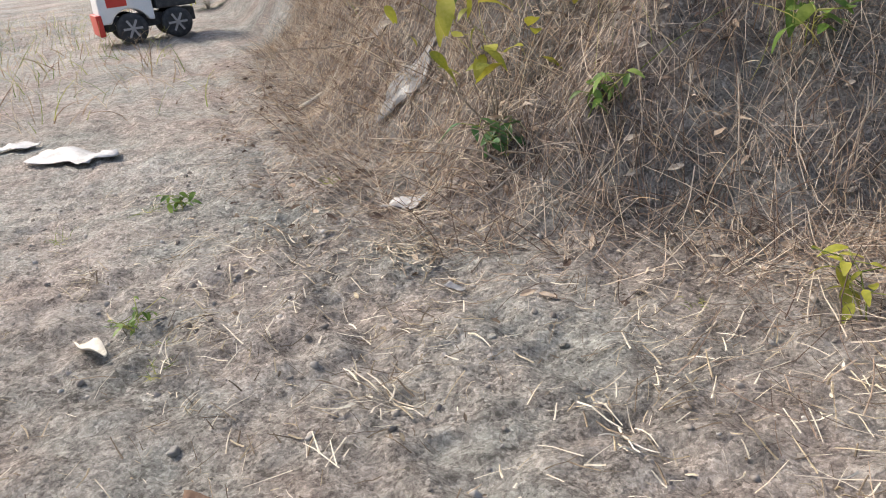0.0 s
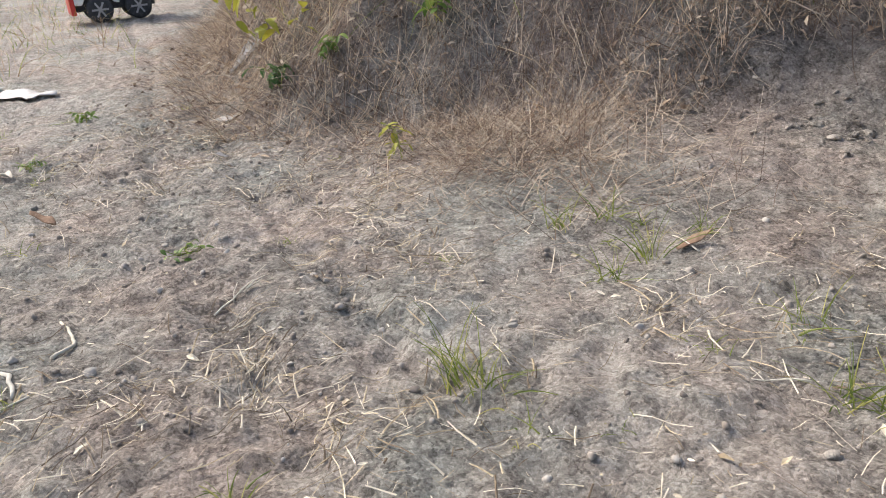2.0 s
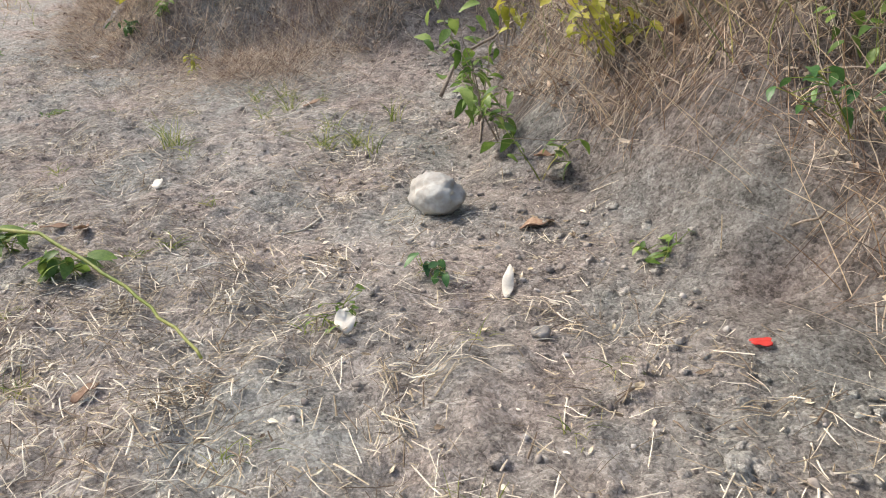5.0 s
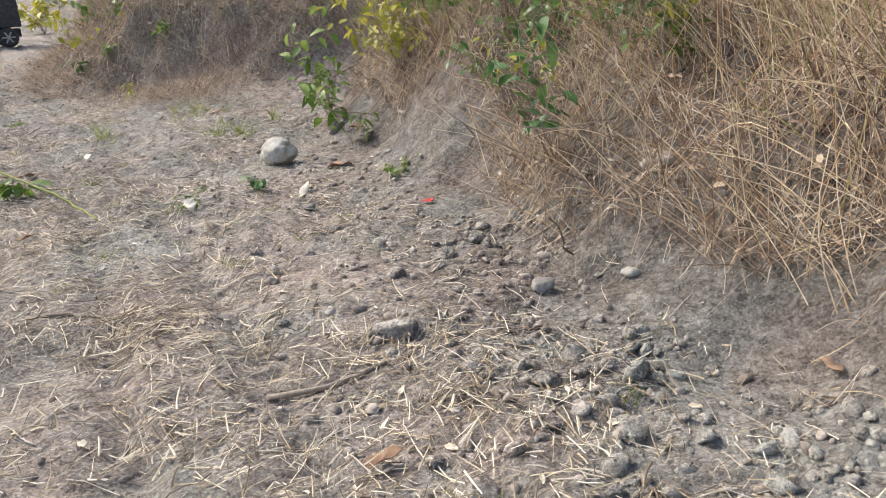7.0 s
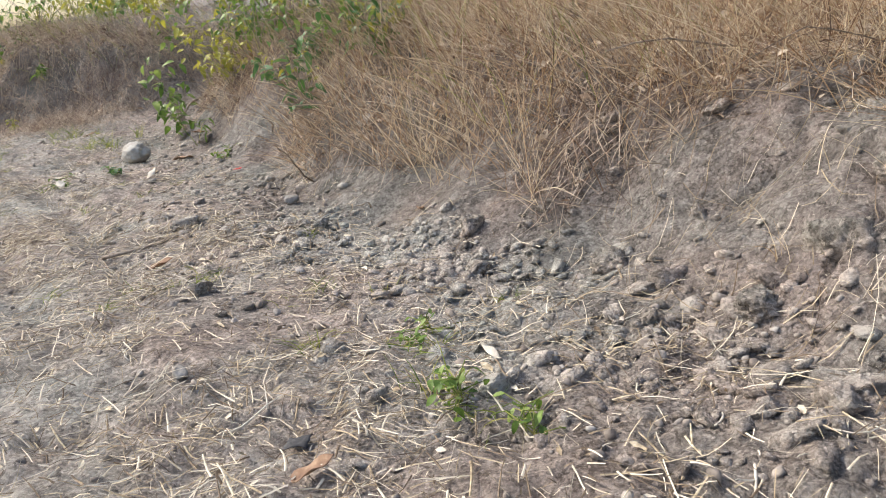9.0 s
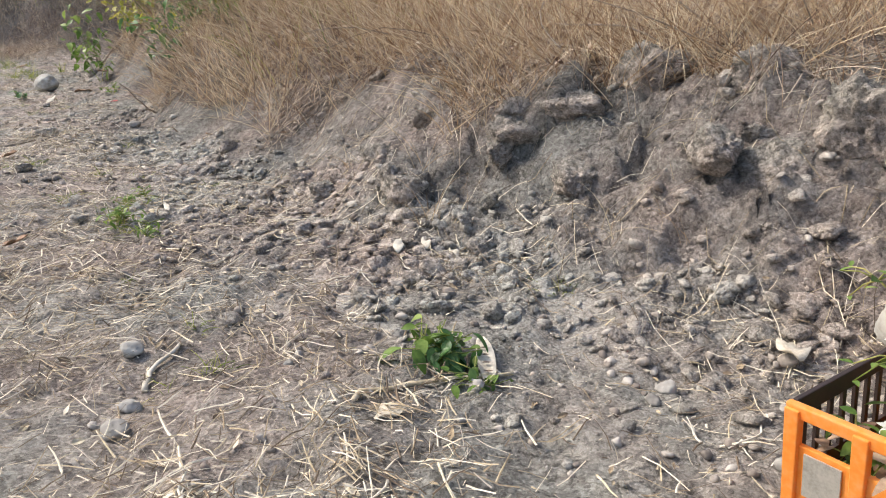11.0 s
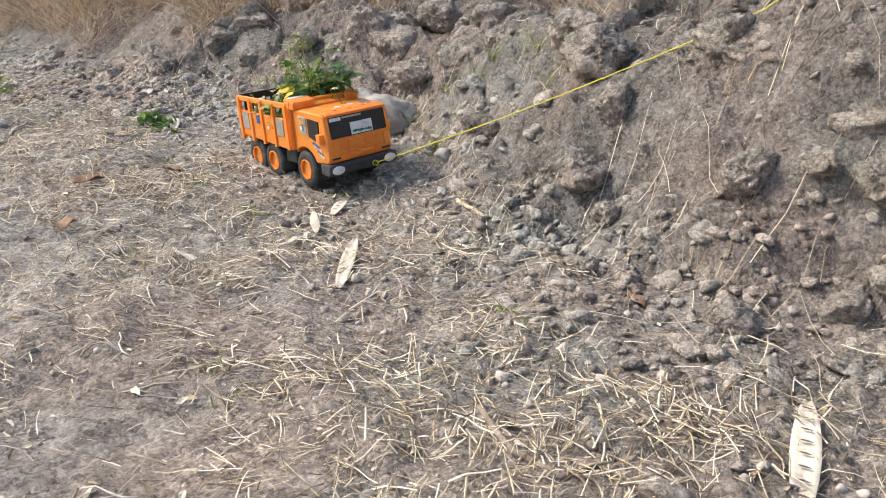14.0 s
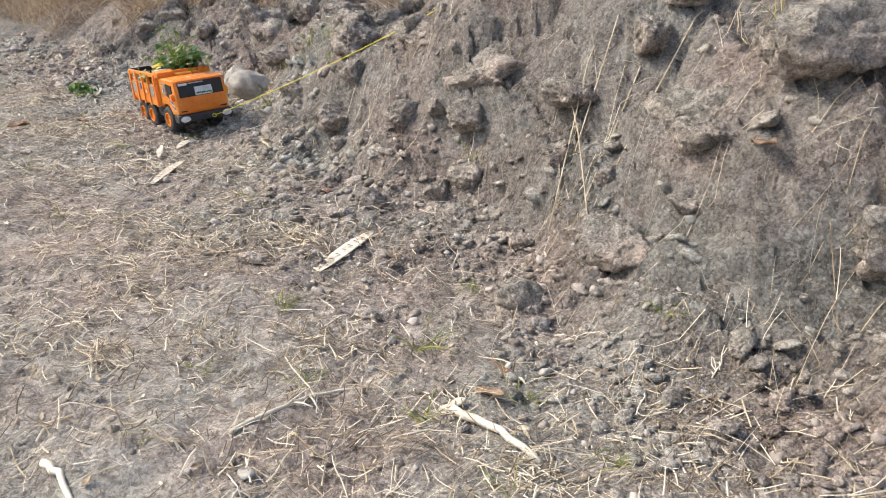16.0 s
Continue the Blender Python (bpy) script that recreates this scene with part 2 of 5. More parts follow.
def facets(x, y, seed=0, tilt=1.0):
    """Broken slabs: each cell has a height and a slope of its own, with ledges and cracks between."""
    xi, yi = np.floor(x), np.floor(y)
    best, second = np.full(np.shape(x), 9.0), np.full(np.shape(x), 9.0)
    out = np.zeros(np.shape(x))
    for i in (-1, 0, 1):
        for j in (-1, 0, 1):
            ci, cj = xi + i, yi + j
            dx, dy = x - ci - hash2(ci, cj, seed), y - cj - hash2(ci, cj, seed + 5)
            d = dx * dx + dy * dy
            near = d < best
            plane = hash2(ci, cj, seed + 9) - 0.5 + tilt * ((hash2(ci, cj, seed + 13) - 0.5) * dx + (hash2(ci, cj, seed + 17) - 0.5) * dy)
            second = np.where(near, best, np.minimum(second, d))
            out = np.where(near, plane, out)
            best = np.where(near, d, best)
    crack = np.clip(1 - (np.sqrt(second) - np.sqrt(best)) / 0.12, 0, 1)
    return out - 0.45 * crack * crack


FS = [-60, -8, -4, -2.7, -1.75, -1.3, -0.8, -0.3, 0.0, 0.3, 0.5, 0.9, 1.8, 2.5, 3.2, 4.0, 4.4, 4.8, 5.1, 5.3, 5.6, 5.9, 6.2, 6.45, 6.7, 6.85, 7.05, 7.3, 8.0, 12, 60]
FN = [1.9, 1.9, 1.6, 1.42, 1.36, 1.44, 2.02, 2.58, 2.72, 2.45, 2.18, 2.05, 1.98, 1.9, 1.88, 1.87, 1.98, 2.16, 2.18, 2.06, 1.86, 1.73, 1.68, 1.72, 1.74, 1.72, 1.58, 1.55, 1.5, 1.5, 1.5]
HS = [-60, -4, -2, -0.8, 0.0, 0.6, 1.5, 3.2, 4.0, 4.8, 5.3, 5.6, 5.9, 6.2, 6.7, 7.2, 8, 9, 60]
HB = [0.55, 0.5, 0.55, 0.45, 0.38, 0.43, 0.46, 0.32, 0.31, 0.34, 0.34, 0.39, 0.44, 0.48, 0.52, 0.55, 0.62, 0.65, 0.65]
WS = [-60, 3.2, 4.0, 4.4, 4.8, 5.1, 5.3, 5.6, 5.9, 6.2, 6.45, 6.7, 6.85, 7.05, 7.6, 9]
WW = [0.60, 0.58, 0.50, 0.44, 0.32, 0.32, 0.44, 0.48, 0.46, 0.44, 0.36, 0.33, 0.34, 0.52, 0.56, 0.60]


def soil_zone(s, n):
    """1 where the bank is bare earth."""
    a = np.clip((s + 0.35 * vnoise(s * 2, n * 2, 3) - 3.4) / 0.7, 0, 1)
    return a


def height(x, y):
    x, y = np.asarray(x, float), np.asarray(y, float)
    s, n = sn(x, y)
    foot = np.interp(s, FS, FN) + 0.12 * vnoise(s * 2.6, n * 1.5 + 1.3, 11) + 0.05 * vnoise(s * 6, n * 6, 12)
    w = np.interp(s, WS, WW)
    u = np.clip((n - foot) / w, 0, 1)
    rise = u * u * (3 - 2 * u)
    z = np.interp(s, HS, HB) * rise + 0.10 * np.clip(n - foot - w, 0, 14)
    z = z + np.clip(-s - 1, 0, 60) * 0.016
    # the hollow in the bank has a gently rising floor, and the foot of the bare bank a skirt of fallen earth
    z = z + 0.09 * np.clip((n - 1.55) / 0.9, 0, 1) * np.exp(-((s + 0.6) / 0.6) ** 2) * (1 - rise)
    z = z + 0.05 * np.clip((n - foot + 0.28) / 0.36, 0, 1) ** 1.6 * np.clip((s - 3.2) / 0.8, 0, 1) * (1 - rise)
    soil = soil_zone(s, n)
    bank = np.clip((n - foot + 0.12) / 0.25, 0, 1) * np.clip(1 - (n - foot - 1.3) / 1.5, 0, 1)
    # broken earth on the bank: big lumps, then small
    lump = bank * soil
    q = z * 1.6
    wob = 0.35 * vnoise(s * 5, n * 5 + q * 3, 31)
    ws, wn_ = s + 0.05 * vnoise(s * 9, n * 9 + q, 41) + 0.02 * vnoise(s * 25, n * 25, 43), n + 0.05 * vnoise(s * 9, n * 9 + q, 42) + 0.02 * vnoise(s * 25, n * 25, 44)
    part_ = np.clip(0.55 + 2.2 * vnoise(s * 1.7, n * 1.7 + q, 33), 0.15, 1)
    z = z + lump * ((0.10 * (0.42 - cells(ws * 3.2, wn_ * 3.2 + q * 2, 21)) + 0.105 * facets(ws * 3.6, wn_ * 3.6 + q * 3, 61)) * (0.25 + 0.75 * u)
                    + 0.058 * part_ * (0.25 + 0.75 * u) * facets(ws * 8.5, wn_ * 8.5 + q * 6, 71)
                    + 0.026 * part_ * facets(ws * 20, wn_ * 20 + q * 14, 81)
                    + 0.050 * vnoise(s * 6.5, n * 6.5 + q * 6, 27) + 0.030 * vnoise(s * 14, n * 14 + q * 12, 28)
                    + 0.020 * vnoise(s * 29, n * 29 + q * 24, 29) + 0.012 * vnoise(s * 52, n * 52 + q * 40, 30))
    z = z + bank * (1 - soil) * (0.06 * vnoise(s * 5, n * 5, 25) + 0.03 * (0.4 - cells(s * 9, n * 9, 26)))
    # the track: gentle waves, ruts, crumbs
    flat = np.clip(1 - (n - foot + 0.12) / 0.25, 0, 1)
    z = z + 0.030 * vnoise(s * 1.7, n * 1.7, 1) * (0.4 + 0.6 * flat) + 0.022 * vnoise(s * 6, n * 6, 2) + 0.013 * vnoise(s * 15, n * 15, 4)
    z = z + flat * (0.016 * (0.38 - cells(s * 19 + vnoise(s * 30, n * 30, 9), n * 19, 6)) * (vnoise(s * 2.3, n * 2.3, 8) > -0.05) + 0.009 * vnoise(s * 38, n * 38, 7))
    for c, dep in ((1.42, 0.014), (1.22, 0.012)):
        line = c + 0.05 * np.sin(s * 1.3) + 0.04 * vnoise(s * 2, s * 0, 14)
        z = z - flat * dep * (1 + 0.35 * np.sin(s * 100)) * np.exp(-((n - line) / 0.035) ** 2) * (s < 2.8)
    return z



def graded(lo, hi, step, far):
    core = np.arange(lo, hi + step / 2, step)
    out, d = [], step
    v = hi
    while v < far:
        d *= 1.22
        v += d
        out.append(v)
    left, d, v = [], step, lo
    while v > -far:
        d *= 1.22
        v -= d
        left.append(v)
    return np.concatenate([left[::-1], core, out])


def link(name, verts, faces, material, smooth=False, parent=None):
    me = bpy.data.meshes.new(name)
    me.from_pydata(verts, [], faces)
    me.materials.append(material)
    if smooth:
        me.polygons.foreach_set("use_smooth", [True] * len(me.polygons))
    me.update()
    ob = new(name, me)
    if parent is not None:
        ob.parent = parent
    return ob


GS, GN = graded(-2.4, 8.4, 0.0125, 300), graded(-0.1, 2.8, 0.0105, 300)
gs, gn = np.meshgrid(GS, GN, indexing="ij")
gx, gy = xy(gs, gn)
gz = height(gx, gy)
gi = np.arange(gx.size).reshape(gx.shape)
quads = np.stack([gi[:-1, :-1], gi[1:, :-1], gi[1:, 1:], gi[:-1, 1:]], -1).reshape(-1, 4)
ground = link("ground", np.stack([gx, gy, gz], -1).reshape(-1, 3).tolist(), quads.tolist(), M["soil"], True)
# tone mask: 0 out on the track, rising to 1 past the bank's foot
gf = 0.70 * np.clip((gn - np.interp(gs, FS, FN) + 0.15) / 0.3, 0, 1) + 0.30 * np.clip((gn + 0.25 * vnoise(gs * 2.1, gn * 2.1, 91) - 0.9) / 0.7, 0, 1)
ground.data.attributes.new("bank_tone", 'FLOAT', 'POINT').data.foreach_set("value", gf.reshape(-1).astype(np.float32))
tagged(ground, "dry grey-brown dirt track with a broken earth bank", "ground", kind="structure")


def surface(x, y):
    """Heights on the built ground sheet."""
    s, n = sn(np.asarray(x, float), np.asarray(y, float))
    i = np.clip(np.searchsorted(GS, s) - 1, 0, len(GS) - 2)
    j = np.clip(np.searchsorted(GN, n) - 1, 0, len(GN) - 2)
    u, v = (s - GS[i]) / (GS[i + 1] - GS[i]), (n - GN[j]) / (GN[j + 1] - GN[j])
    return (gz[i, j] * (1 - u) + gz[i + 1, j] * u) * (1 - v) + (gz[i, j + 1] * (1 - u) + gz[i + 1, j + 1] * u) * v


def hz(x, y):
    return float(surface([x], [y])[0])


# ---- mesh tools ----


class Acc:
    """Gathers strands, leaves and lumps into one mesh."""

    def __init__(self):
        self.v, self.f = [], []

    def strand(self, pts, w0, w1, up=None, plain=False):
        """A folded blade along pts: two faces across, so that it keeps some depth; plain: one, for hair-thin ones."""
        pts = [Vector(p) for p in pts]
        if plain:
            base, k = len(self.v), len(pts)
            d = pts[-1] - pts[0]
            side = d.cross(Vector((random.uniform(-1, 1), random.uniform(-1, 1), 1.2))).normalized()
            for i, p in enumerate(pts):
                w = (w0 + (w1 - w0) * i / (k - 1)) / 2
                self.v += [tuple(p - side * w), tuple(p + side * w)]
            for i in range(k - 1):
                a = base + 2 * i
                self.f.append((a, a + 1, a + 3, a + 2))
            return
        base = len(self.v)
        k = len(pts)
        side = None
        for i, p in enumerate(pts):
            d = (pts[min(i + 1, k - 1)] - pts[max(i - 1, 0)])
            if side is None:
                ref = up or Vector((random.uniform(-1, 1), random.uniform(-1, 1), random.uniform(-0.2, 1)))
                side = d.cross(ref)
                if side.length < 1e-6:
                    side = d.cross(Vector((1, 0.3, 0.2)))
                side.normalize()
            w = w0 + (w1 - w0) * i / (k - 1)
            lift = side.cross(d).normalized() * w * 0.35
            self.v += [tuple(p - side * w / 2), tuple(p + lift), tuple(p + side * w / 2)]
        for i in range(k - 1):
            a = base + 3 * i
            self.f += [(a, a + 1, a + 4, a + 3), (a + 1, a + 2, a + 5, a + 4)]

    def tube(self, pts, r0, r1, sides=5):
        pts = [Vector(p) for p in pts]
        base, k = len(self.v), len(pts)
        for i, p in enumerate(pts):
            d = (pts[min(i + 1, k - 1)] - pts[max(i - 1, 0)]).normalized()
            a = d.cross(Vector((0.31, 0.17, 0.93)))
            if a.length < 1e-3:
                a = d.cross(Vector((1, 0, 0)))
            a.normalize()
            b = d.cross(a)
            r = r0 + (r1 - r0) * i / (k - 1)
            for j in range(sides):
                t = 2 * math.pi * j / sides
                self.v.append(tuple(p + (a * math.cos(t) + b * math.sin(t)) * r))
        for i in range(k - 1):
            for j in range(sides):
                q, q2 = base + i * sides + j, base + i * sides + (j + 1) % sides
                self.f.append((q, q2, q2 + sides, q + sides))
        self.f.append(tuple(base + j for j in range(sides))[::-1])
        self.f.append(tuple(base + (k - 1) * sides + j for j in range(sides)))

    def leaf(self, m, length, width, fold=0.25, droop=0.3, seg=5, wavy=0.0):
        """A leaf from the origin along +y of the pose m, folded on its midrib and drooping."""
        base = len(self.v)
        for i in range(seg + 1):
            t = i / seg
            half = width / 2 * (math.sin(math.pi * min(1, t * 0.93 + 0.04)) ** 0.75) * (1.15 - 0.45 * t)
            y, z = length * t, -droop * length * t * t
            e = wavy * width * math.sin(t * 9 + length * 80)
            for c in (-1, 0, 1):
                self.v.append(tuple(m @ Vector((c * half, y, z + abs(c) * fold * half + c * e))))
        for i in range(seg):
            a = base + 3 * i
            self.f += [(a, a + 1, a + 4, a + 3), (a + 1, a + 2, a + 5, a + 4)]

    def lump(self, c, size, seed, flat=0.75, rough=0.28, turn=None, shape=None, cut=False):
        """A stone, or with cut=True a broken clod with flat faces."""
        shape = shape or SHAPE
        base = len(self.v)
        q = np.array(turn or Euler((random.uniform(0, 0.6), random.uniform(0, 0.6), random.uniform(0, 6.3))).to_matrix())
        few = len(shape[0]) < 200
        form = stone_form(len(shape[0]), int(seed * 7) % 48 if few else seed, rough, cut)
        r = (form * np.array((size[0], size[1], size[2] * flat))) @ q.T + np.array(c)
        self.v += r.tolist()
        self.f += [tuple(base + i for i in f) for f in shape[1]]

    def make(self, name, material, smooth=False, parent=None):
        return link(name, self.v, self.f, material, smooth, parent)


def ico(level):
    bm = bmesh.new()
    bmesh.ops.create_icosphere(bm, subdivisions=level, radius=1)
    v, f = [p.co.copy() for p in bm.verts], [tuple(q.index for q in p.verts) for p in bm.faces]
    bm.free()
    return v, f


SHAPE, ICO_LOW, ICO_MID, ICO_HIGH = ico(2), ico(1), ico(3), ico(4)
BY_COUNT = {len(k[0]): k for k in (SHAPE, ICO_LOW, ICO_MID, ICO_HIGH)}


@functools.lru_cache(maxsize=None)
def stone_form(count, seed, rough, cut):
    """Points of a stone of about unit size."""
    pick = random.Random(seed * 13 + 5)
    planes = []
    if cut:
        for k in range(11):
            planes.append((Vector((pick.gauss(0, 1), pick.gauss(0, 1), pick.gauss(0, 1))).normalized(), pick.uniform(0.55, 0.95)))
    out = []
    for p in BY_COUNT[count][0]:
        d = 1.12
        for n, h in planes:
            f = n.dot(p)
            if f > 0.05:
                d = min(d, h / f)
        d += rough * (0.35 - 1.5 * abs(noise.noise(p * 2.1 + Vector((seed, 1, seed * 2))))) * (0.5 if cut else 1.0)
        d += rough * 0.7 * noise.noise(p * 6.3 + Vector((seed, 1, seed))) + rough * 0.45 * noise.noise(p * 14.0 + Vector((3, seed, seed)))
        if not cut:
            d += rough * 1.6 * noise.noise(p * 1.3 + Vector((seed * 3.1, seed * 1.7, seed))) + rough * 0.8 * noise.noise(p * 3.1 + Vector((seed, 7, 2))) - 0.12
        out.append(tuple(p * d))
    return np.array(out)


def part(name, bm, material, parent, label="", smooth=False):
    """Links a bmesh as one mesh object under a thing."""
    me = bpy.data.meshes.new(name)
    bm.normal_update()
    bm.to_mesh(me)
    bm.free()
    me.materials.append(material)
    if smooth:
        me.polygons.foreach_set("use_smooth", [True] * len(me.polygons))
    ob = new(name, me)
    ob.parent = parent
    if label:
        tagged(ob, label)
    return ob


def box(bm, x0, x1, y0, y1, z0, z1, bevel=0.0):
    v = [bm.verts.new((x, y, z)) for x in (x0, x1) for y in (y0, y1) for z in (z0, z1)]
    fs = [bm.faces.new([v[i] for i in q]) for q in ((0, 1, 3, 2), (4, 6, 7, 5), (0, 4, 5, 1), (2, 3, 7, 6), (0, 2, 6, 4), (1, 5, 7, 3))]
    if bevel:
        es = list({e for f in fs for e in f.edges})
        bmesh.ops.bevel(bm, geom=es, offset=bevel, segments=2, affect='EDGES', profile=0.5)
    return bm


def boxed(*dims, bevel=0.0):
    return box(bmesh.new(), *dims, bevel=bevel)


def slab(pts, y0, y1, bevel=0.0):
    """A profile in x and z, drawn out from y0 to y1."""
    bm = bmesh.new()
    a = [bm.verts.new((x, y0, z)) for x, z in pts]
    b = [bm.verts.new((x, y1, z)) for x, z in pts]
    k = len(pts)
    bm.faces.new(a)
    bm.faces.new(b[::-1])
    for i in range(k):
        bm.faces.new((a[i], b[i], b[(i + 1) % k], a[(i + 1) % k]))
    bmesh.ops.recalc_face_normals(bm, faces=bm.faces)
    if bevel:
        bmesh.ops.bevel(bm, geom=[e for e in bm.edges if e.calc_face_angle(0) > 0.5], offset=bevel, segments=2, affect='EDGES', profile=0.5, clamp_overlap=True)
    return bm


def ring(profile, seg=32):
    """A closed profile of radius and y, turned round the y axis: a hollow ring."""
    bm = bmesh.new()
    rows = [[bm.verts.new((r * math.cos(2 * math.pi * j / seg), y, r * math.sin(2 * math.pi * j / seg))) for j in range(seg)] for r, y in profile]
    for a, b in zip(rows, rows[1:] + rows[:1]):
        for j in range(seg):
            bm.faces.new((a[j], a[(j + 1) % seg], b[(j + 1) % seg], b[j]))
    bmesh.ops.recalc_face_normals(bm, faces=bm.faces)
    return bm


def lathe(profile, seg=32):
    """A profile of radius and y, turned round the y axis."""
    bm = bmesh.new()
    rings = [[bm.verts.new((r * math.cos(2 * math.pi * j / seg), y, r * math.sin(2 * math.pi * j / seg))) for j in range(seg)] for r, y in profile]
    for a, b in zip(rings, rings[1:]):
        for j in range(seg):
            bm.faces.new((a[j], a[(j + 1) % seg], b[(j + 1) % seg], b[j]))
    bm.faces.new(rings[0][::-1])
    bm.faces.new(rings[-1])
    bmesh.ops.recalc_face_normals(bm, faces=bm.faces)
    return bm

# ---- the orange toy truck ----
TX, TY, TDIR = 5.052, -2.474, -50.3


def ring_arc(cx, cz, r, a0, a1, k):
    return [(cx + r * math.cos(radians(a0 + (a1 - a0) * i / k)), cz + r * math.sin(radians(a0 + (a1 - a0) * i / k))) for i in range(k + 1)]


def toy_wheel(parent, x, y, r, width, side, rim_mat):
    """side: -1 for the wheel whose face looks to -y."""
    h = width / 2
    tyre = ring([(r * 0.50, -h * 0.8), (r * 0.55, -h * 0.97), (r * 0.70, -h * 1.02), (r * 0.87, -h * 0.95), (r * 0.96, -h * 0.75), (r, -h * 0.35), (r, h * 0.35), (r * 0.96, h * 0.75), (r * 0.87, h * 0.95), (r * 0.70, h * 1.02), (r * 0.55, h * 0.97), (r * 0.50, h * 0.8)], 40)
    wheel = part("wheel", tyre, M["rubber"], parent, smooth=True)
    wheel.location = (x, y, r)
    o = side * h
    rim = lathe([(r * 0.54, o - side * 0.004), (r * 0.54, o + side * 0.0008), (r * 0.485, o + side * 0.0012), (r * 0.44, o - side * 0.011), (r * 0.22, o - side * 0.013), (r * 0.19, o - side * 0.008), (r * 0.05, o - side * 0.0075)], 36)
    part("rim", rim, rim_mat, wheel, "round rim with a raised lip", smooth=False)
    tread = bmesh.new()
    for k in range(26):
        a = 2 * math.pi * k / 26
        for sd in (-1, 1):
            m = Matrix.Rotation(-a, 4, 'Y') @ Matrix.Translation((r + 0.0004, sd * h * 0.45, 0))
            box(tread, -0.0012, 0.0004, -h * 0.34, h * 0.34, -r * 0.055, r * 0.055)
            bmesh.ops.transform(tread, matrix=m, verts=list(tread.verts)[-8:])
    part("tread", tread, M["rubber"], wheel)
    return wheel


truck = new("toy_dump_truck")
tagged(truck, "orange plastic toy dump truck loaded with cut green weeds", "toy truck")
HALF = 0.0675
part("chassis", boxed(-0.275, 0.095, -0.036, 0.036, 0.036, 0.078, bevel=0.003), M["rubber"], truck, "dusty black chassis")
part("fuel_tank", boxed(-0.085, -0.036, -0.062, -0.034, 0.046, 0.082, bevel=0.004), M["rubber"], truck)
part("fuel_tank", boxed(-0.085, -0.036, 0.034, 0.062, 0.046, 0.082, bevel=0.004), M["rubber"], truck)
for ax in (0.020, -0.132, -0.215):
    part("axle", (lambda b: (bmesh.ops.transform(b, matrix=Matrix.Translation((ax, 0, 0.0435)), verts=b.verts), b)[1])(lathe([(0.005, -0.045), (0.005, 0.045)], 12)), M["rubber"], truck)
    for sd in (-1, 1):
        toy_wheel(truck, ax, sd * 0.0545, 0.0435, 0.030, sd, M["orange"])
# cab, with the wheel arch cut out of its flank
arch = ring_arc(0.020, 0.0435, 0.051, 24, 140, 12)
cab_profile = [(-0.0145, 0.176), (0.02, 0.1785), (0.106, 0.176), (0.1135, 0.172), (0.1225, 0.118), (0.1245, 0.082), (0.119, 0.068), (0.074, 0.0645)] + arch
cab = part("cab", slab(cab_profile, -HALF, HALF, 0.0035), M["orange"], truck, smooth=False)
part("roof_lip", slab([(0.1065, 0.1795), (0.118, 0.1735), (0.117, 0.1705), (0.1055, 0.1755)], -0.061, 0.061, 0.001), M["orange"], cab)
for k in (-0.03, 0.0, 0.03):
    part("roof_rib", boxed(0.03, 0.095, k - 0.004, k + 0.004, 0.1768, 0.1792, bevel=0.0008), M["orange"], cab)


def front_panel(y0, y1, z0, z1, lift, thick=0.0012):
    """A panel that lies on the sloping front, between two heights."""
    def fx(z):  # the front's slope
        return 0.1225 + (0.1135 - 0.1225) * (z - 0.118) / 0.054 if z > 0.118 else 0.1245 + (0.1225 - 0.1245) * (z - 0.082) / 0.036
    bm = bmesh.new()
    v = []
    for d in (lift - thick, lift):
        for y, z in ((y0, z0), (y1, z0), (y1, z1), (y0, z1)):
            v.append(bm.verts.new((fx(z) + d, y, z)))
    for q in ((3, 2, 1, 0), (4, 5, 6, 7), (0, 1, 5, 4), (1, 2, 6, 5), (2, 3, 7, 6), (3, 0, 4, 7)):
        bm.faces.new([v[i] for i in q])
    bmesh.ops.recalc_face_normals(bm, faces=bm.faces)
    return bm


ws = part("windscreen", front_panel(-0.058, 0.060, 0.1215, 0.1675, 0.0012), M["glassdark"], truck, "black windscreen film with a torn white sticker")
part("sticker", front_panel(-0.016, 0.030, 0.1235, 0.150, 0.0022), M["sticker"], ws, "white sticker with green and dark print")
random.seed(5)
for k in range(9):
    y = -0.013 + 0.0046 * k
    m_ = (M["greenprint"], M["navy"], M["greenprint"])[k % 3]
    part("print_bar", front_panel(y, y + 0.0036, 0.1265 + random.uniform(0, 0.002), 0.1315 + random.uniform(0, 0.002), 0.0032), m_, ws)
part("sticker", front_panel(-0.056, -0.033, 0.1585, 0.1655, 0.0022), M["sticker"], ws, "torn scrap of white sticker")
part("sticker", front_panel(-0.030, 0.01, 0.1615, 0.1655, 0.0022), M["silver"], ws, "torn scrap of silver sticker")
for r in range(5):
    for c in range(5):
        y0 = -0.043 + c * 0.0178
        part("grille_rib", front_panel(y0, y0 + 0.0155, 0.083 + r * 0.0073, 0.0885 + r * 0.0073, 0.0026, 0.003), M["orange"], cab)
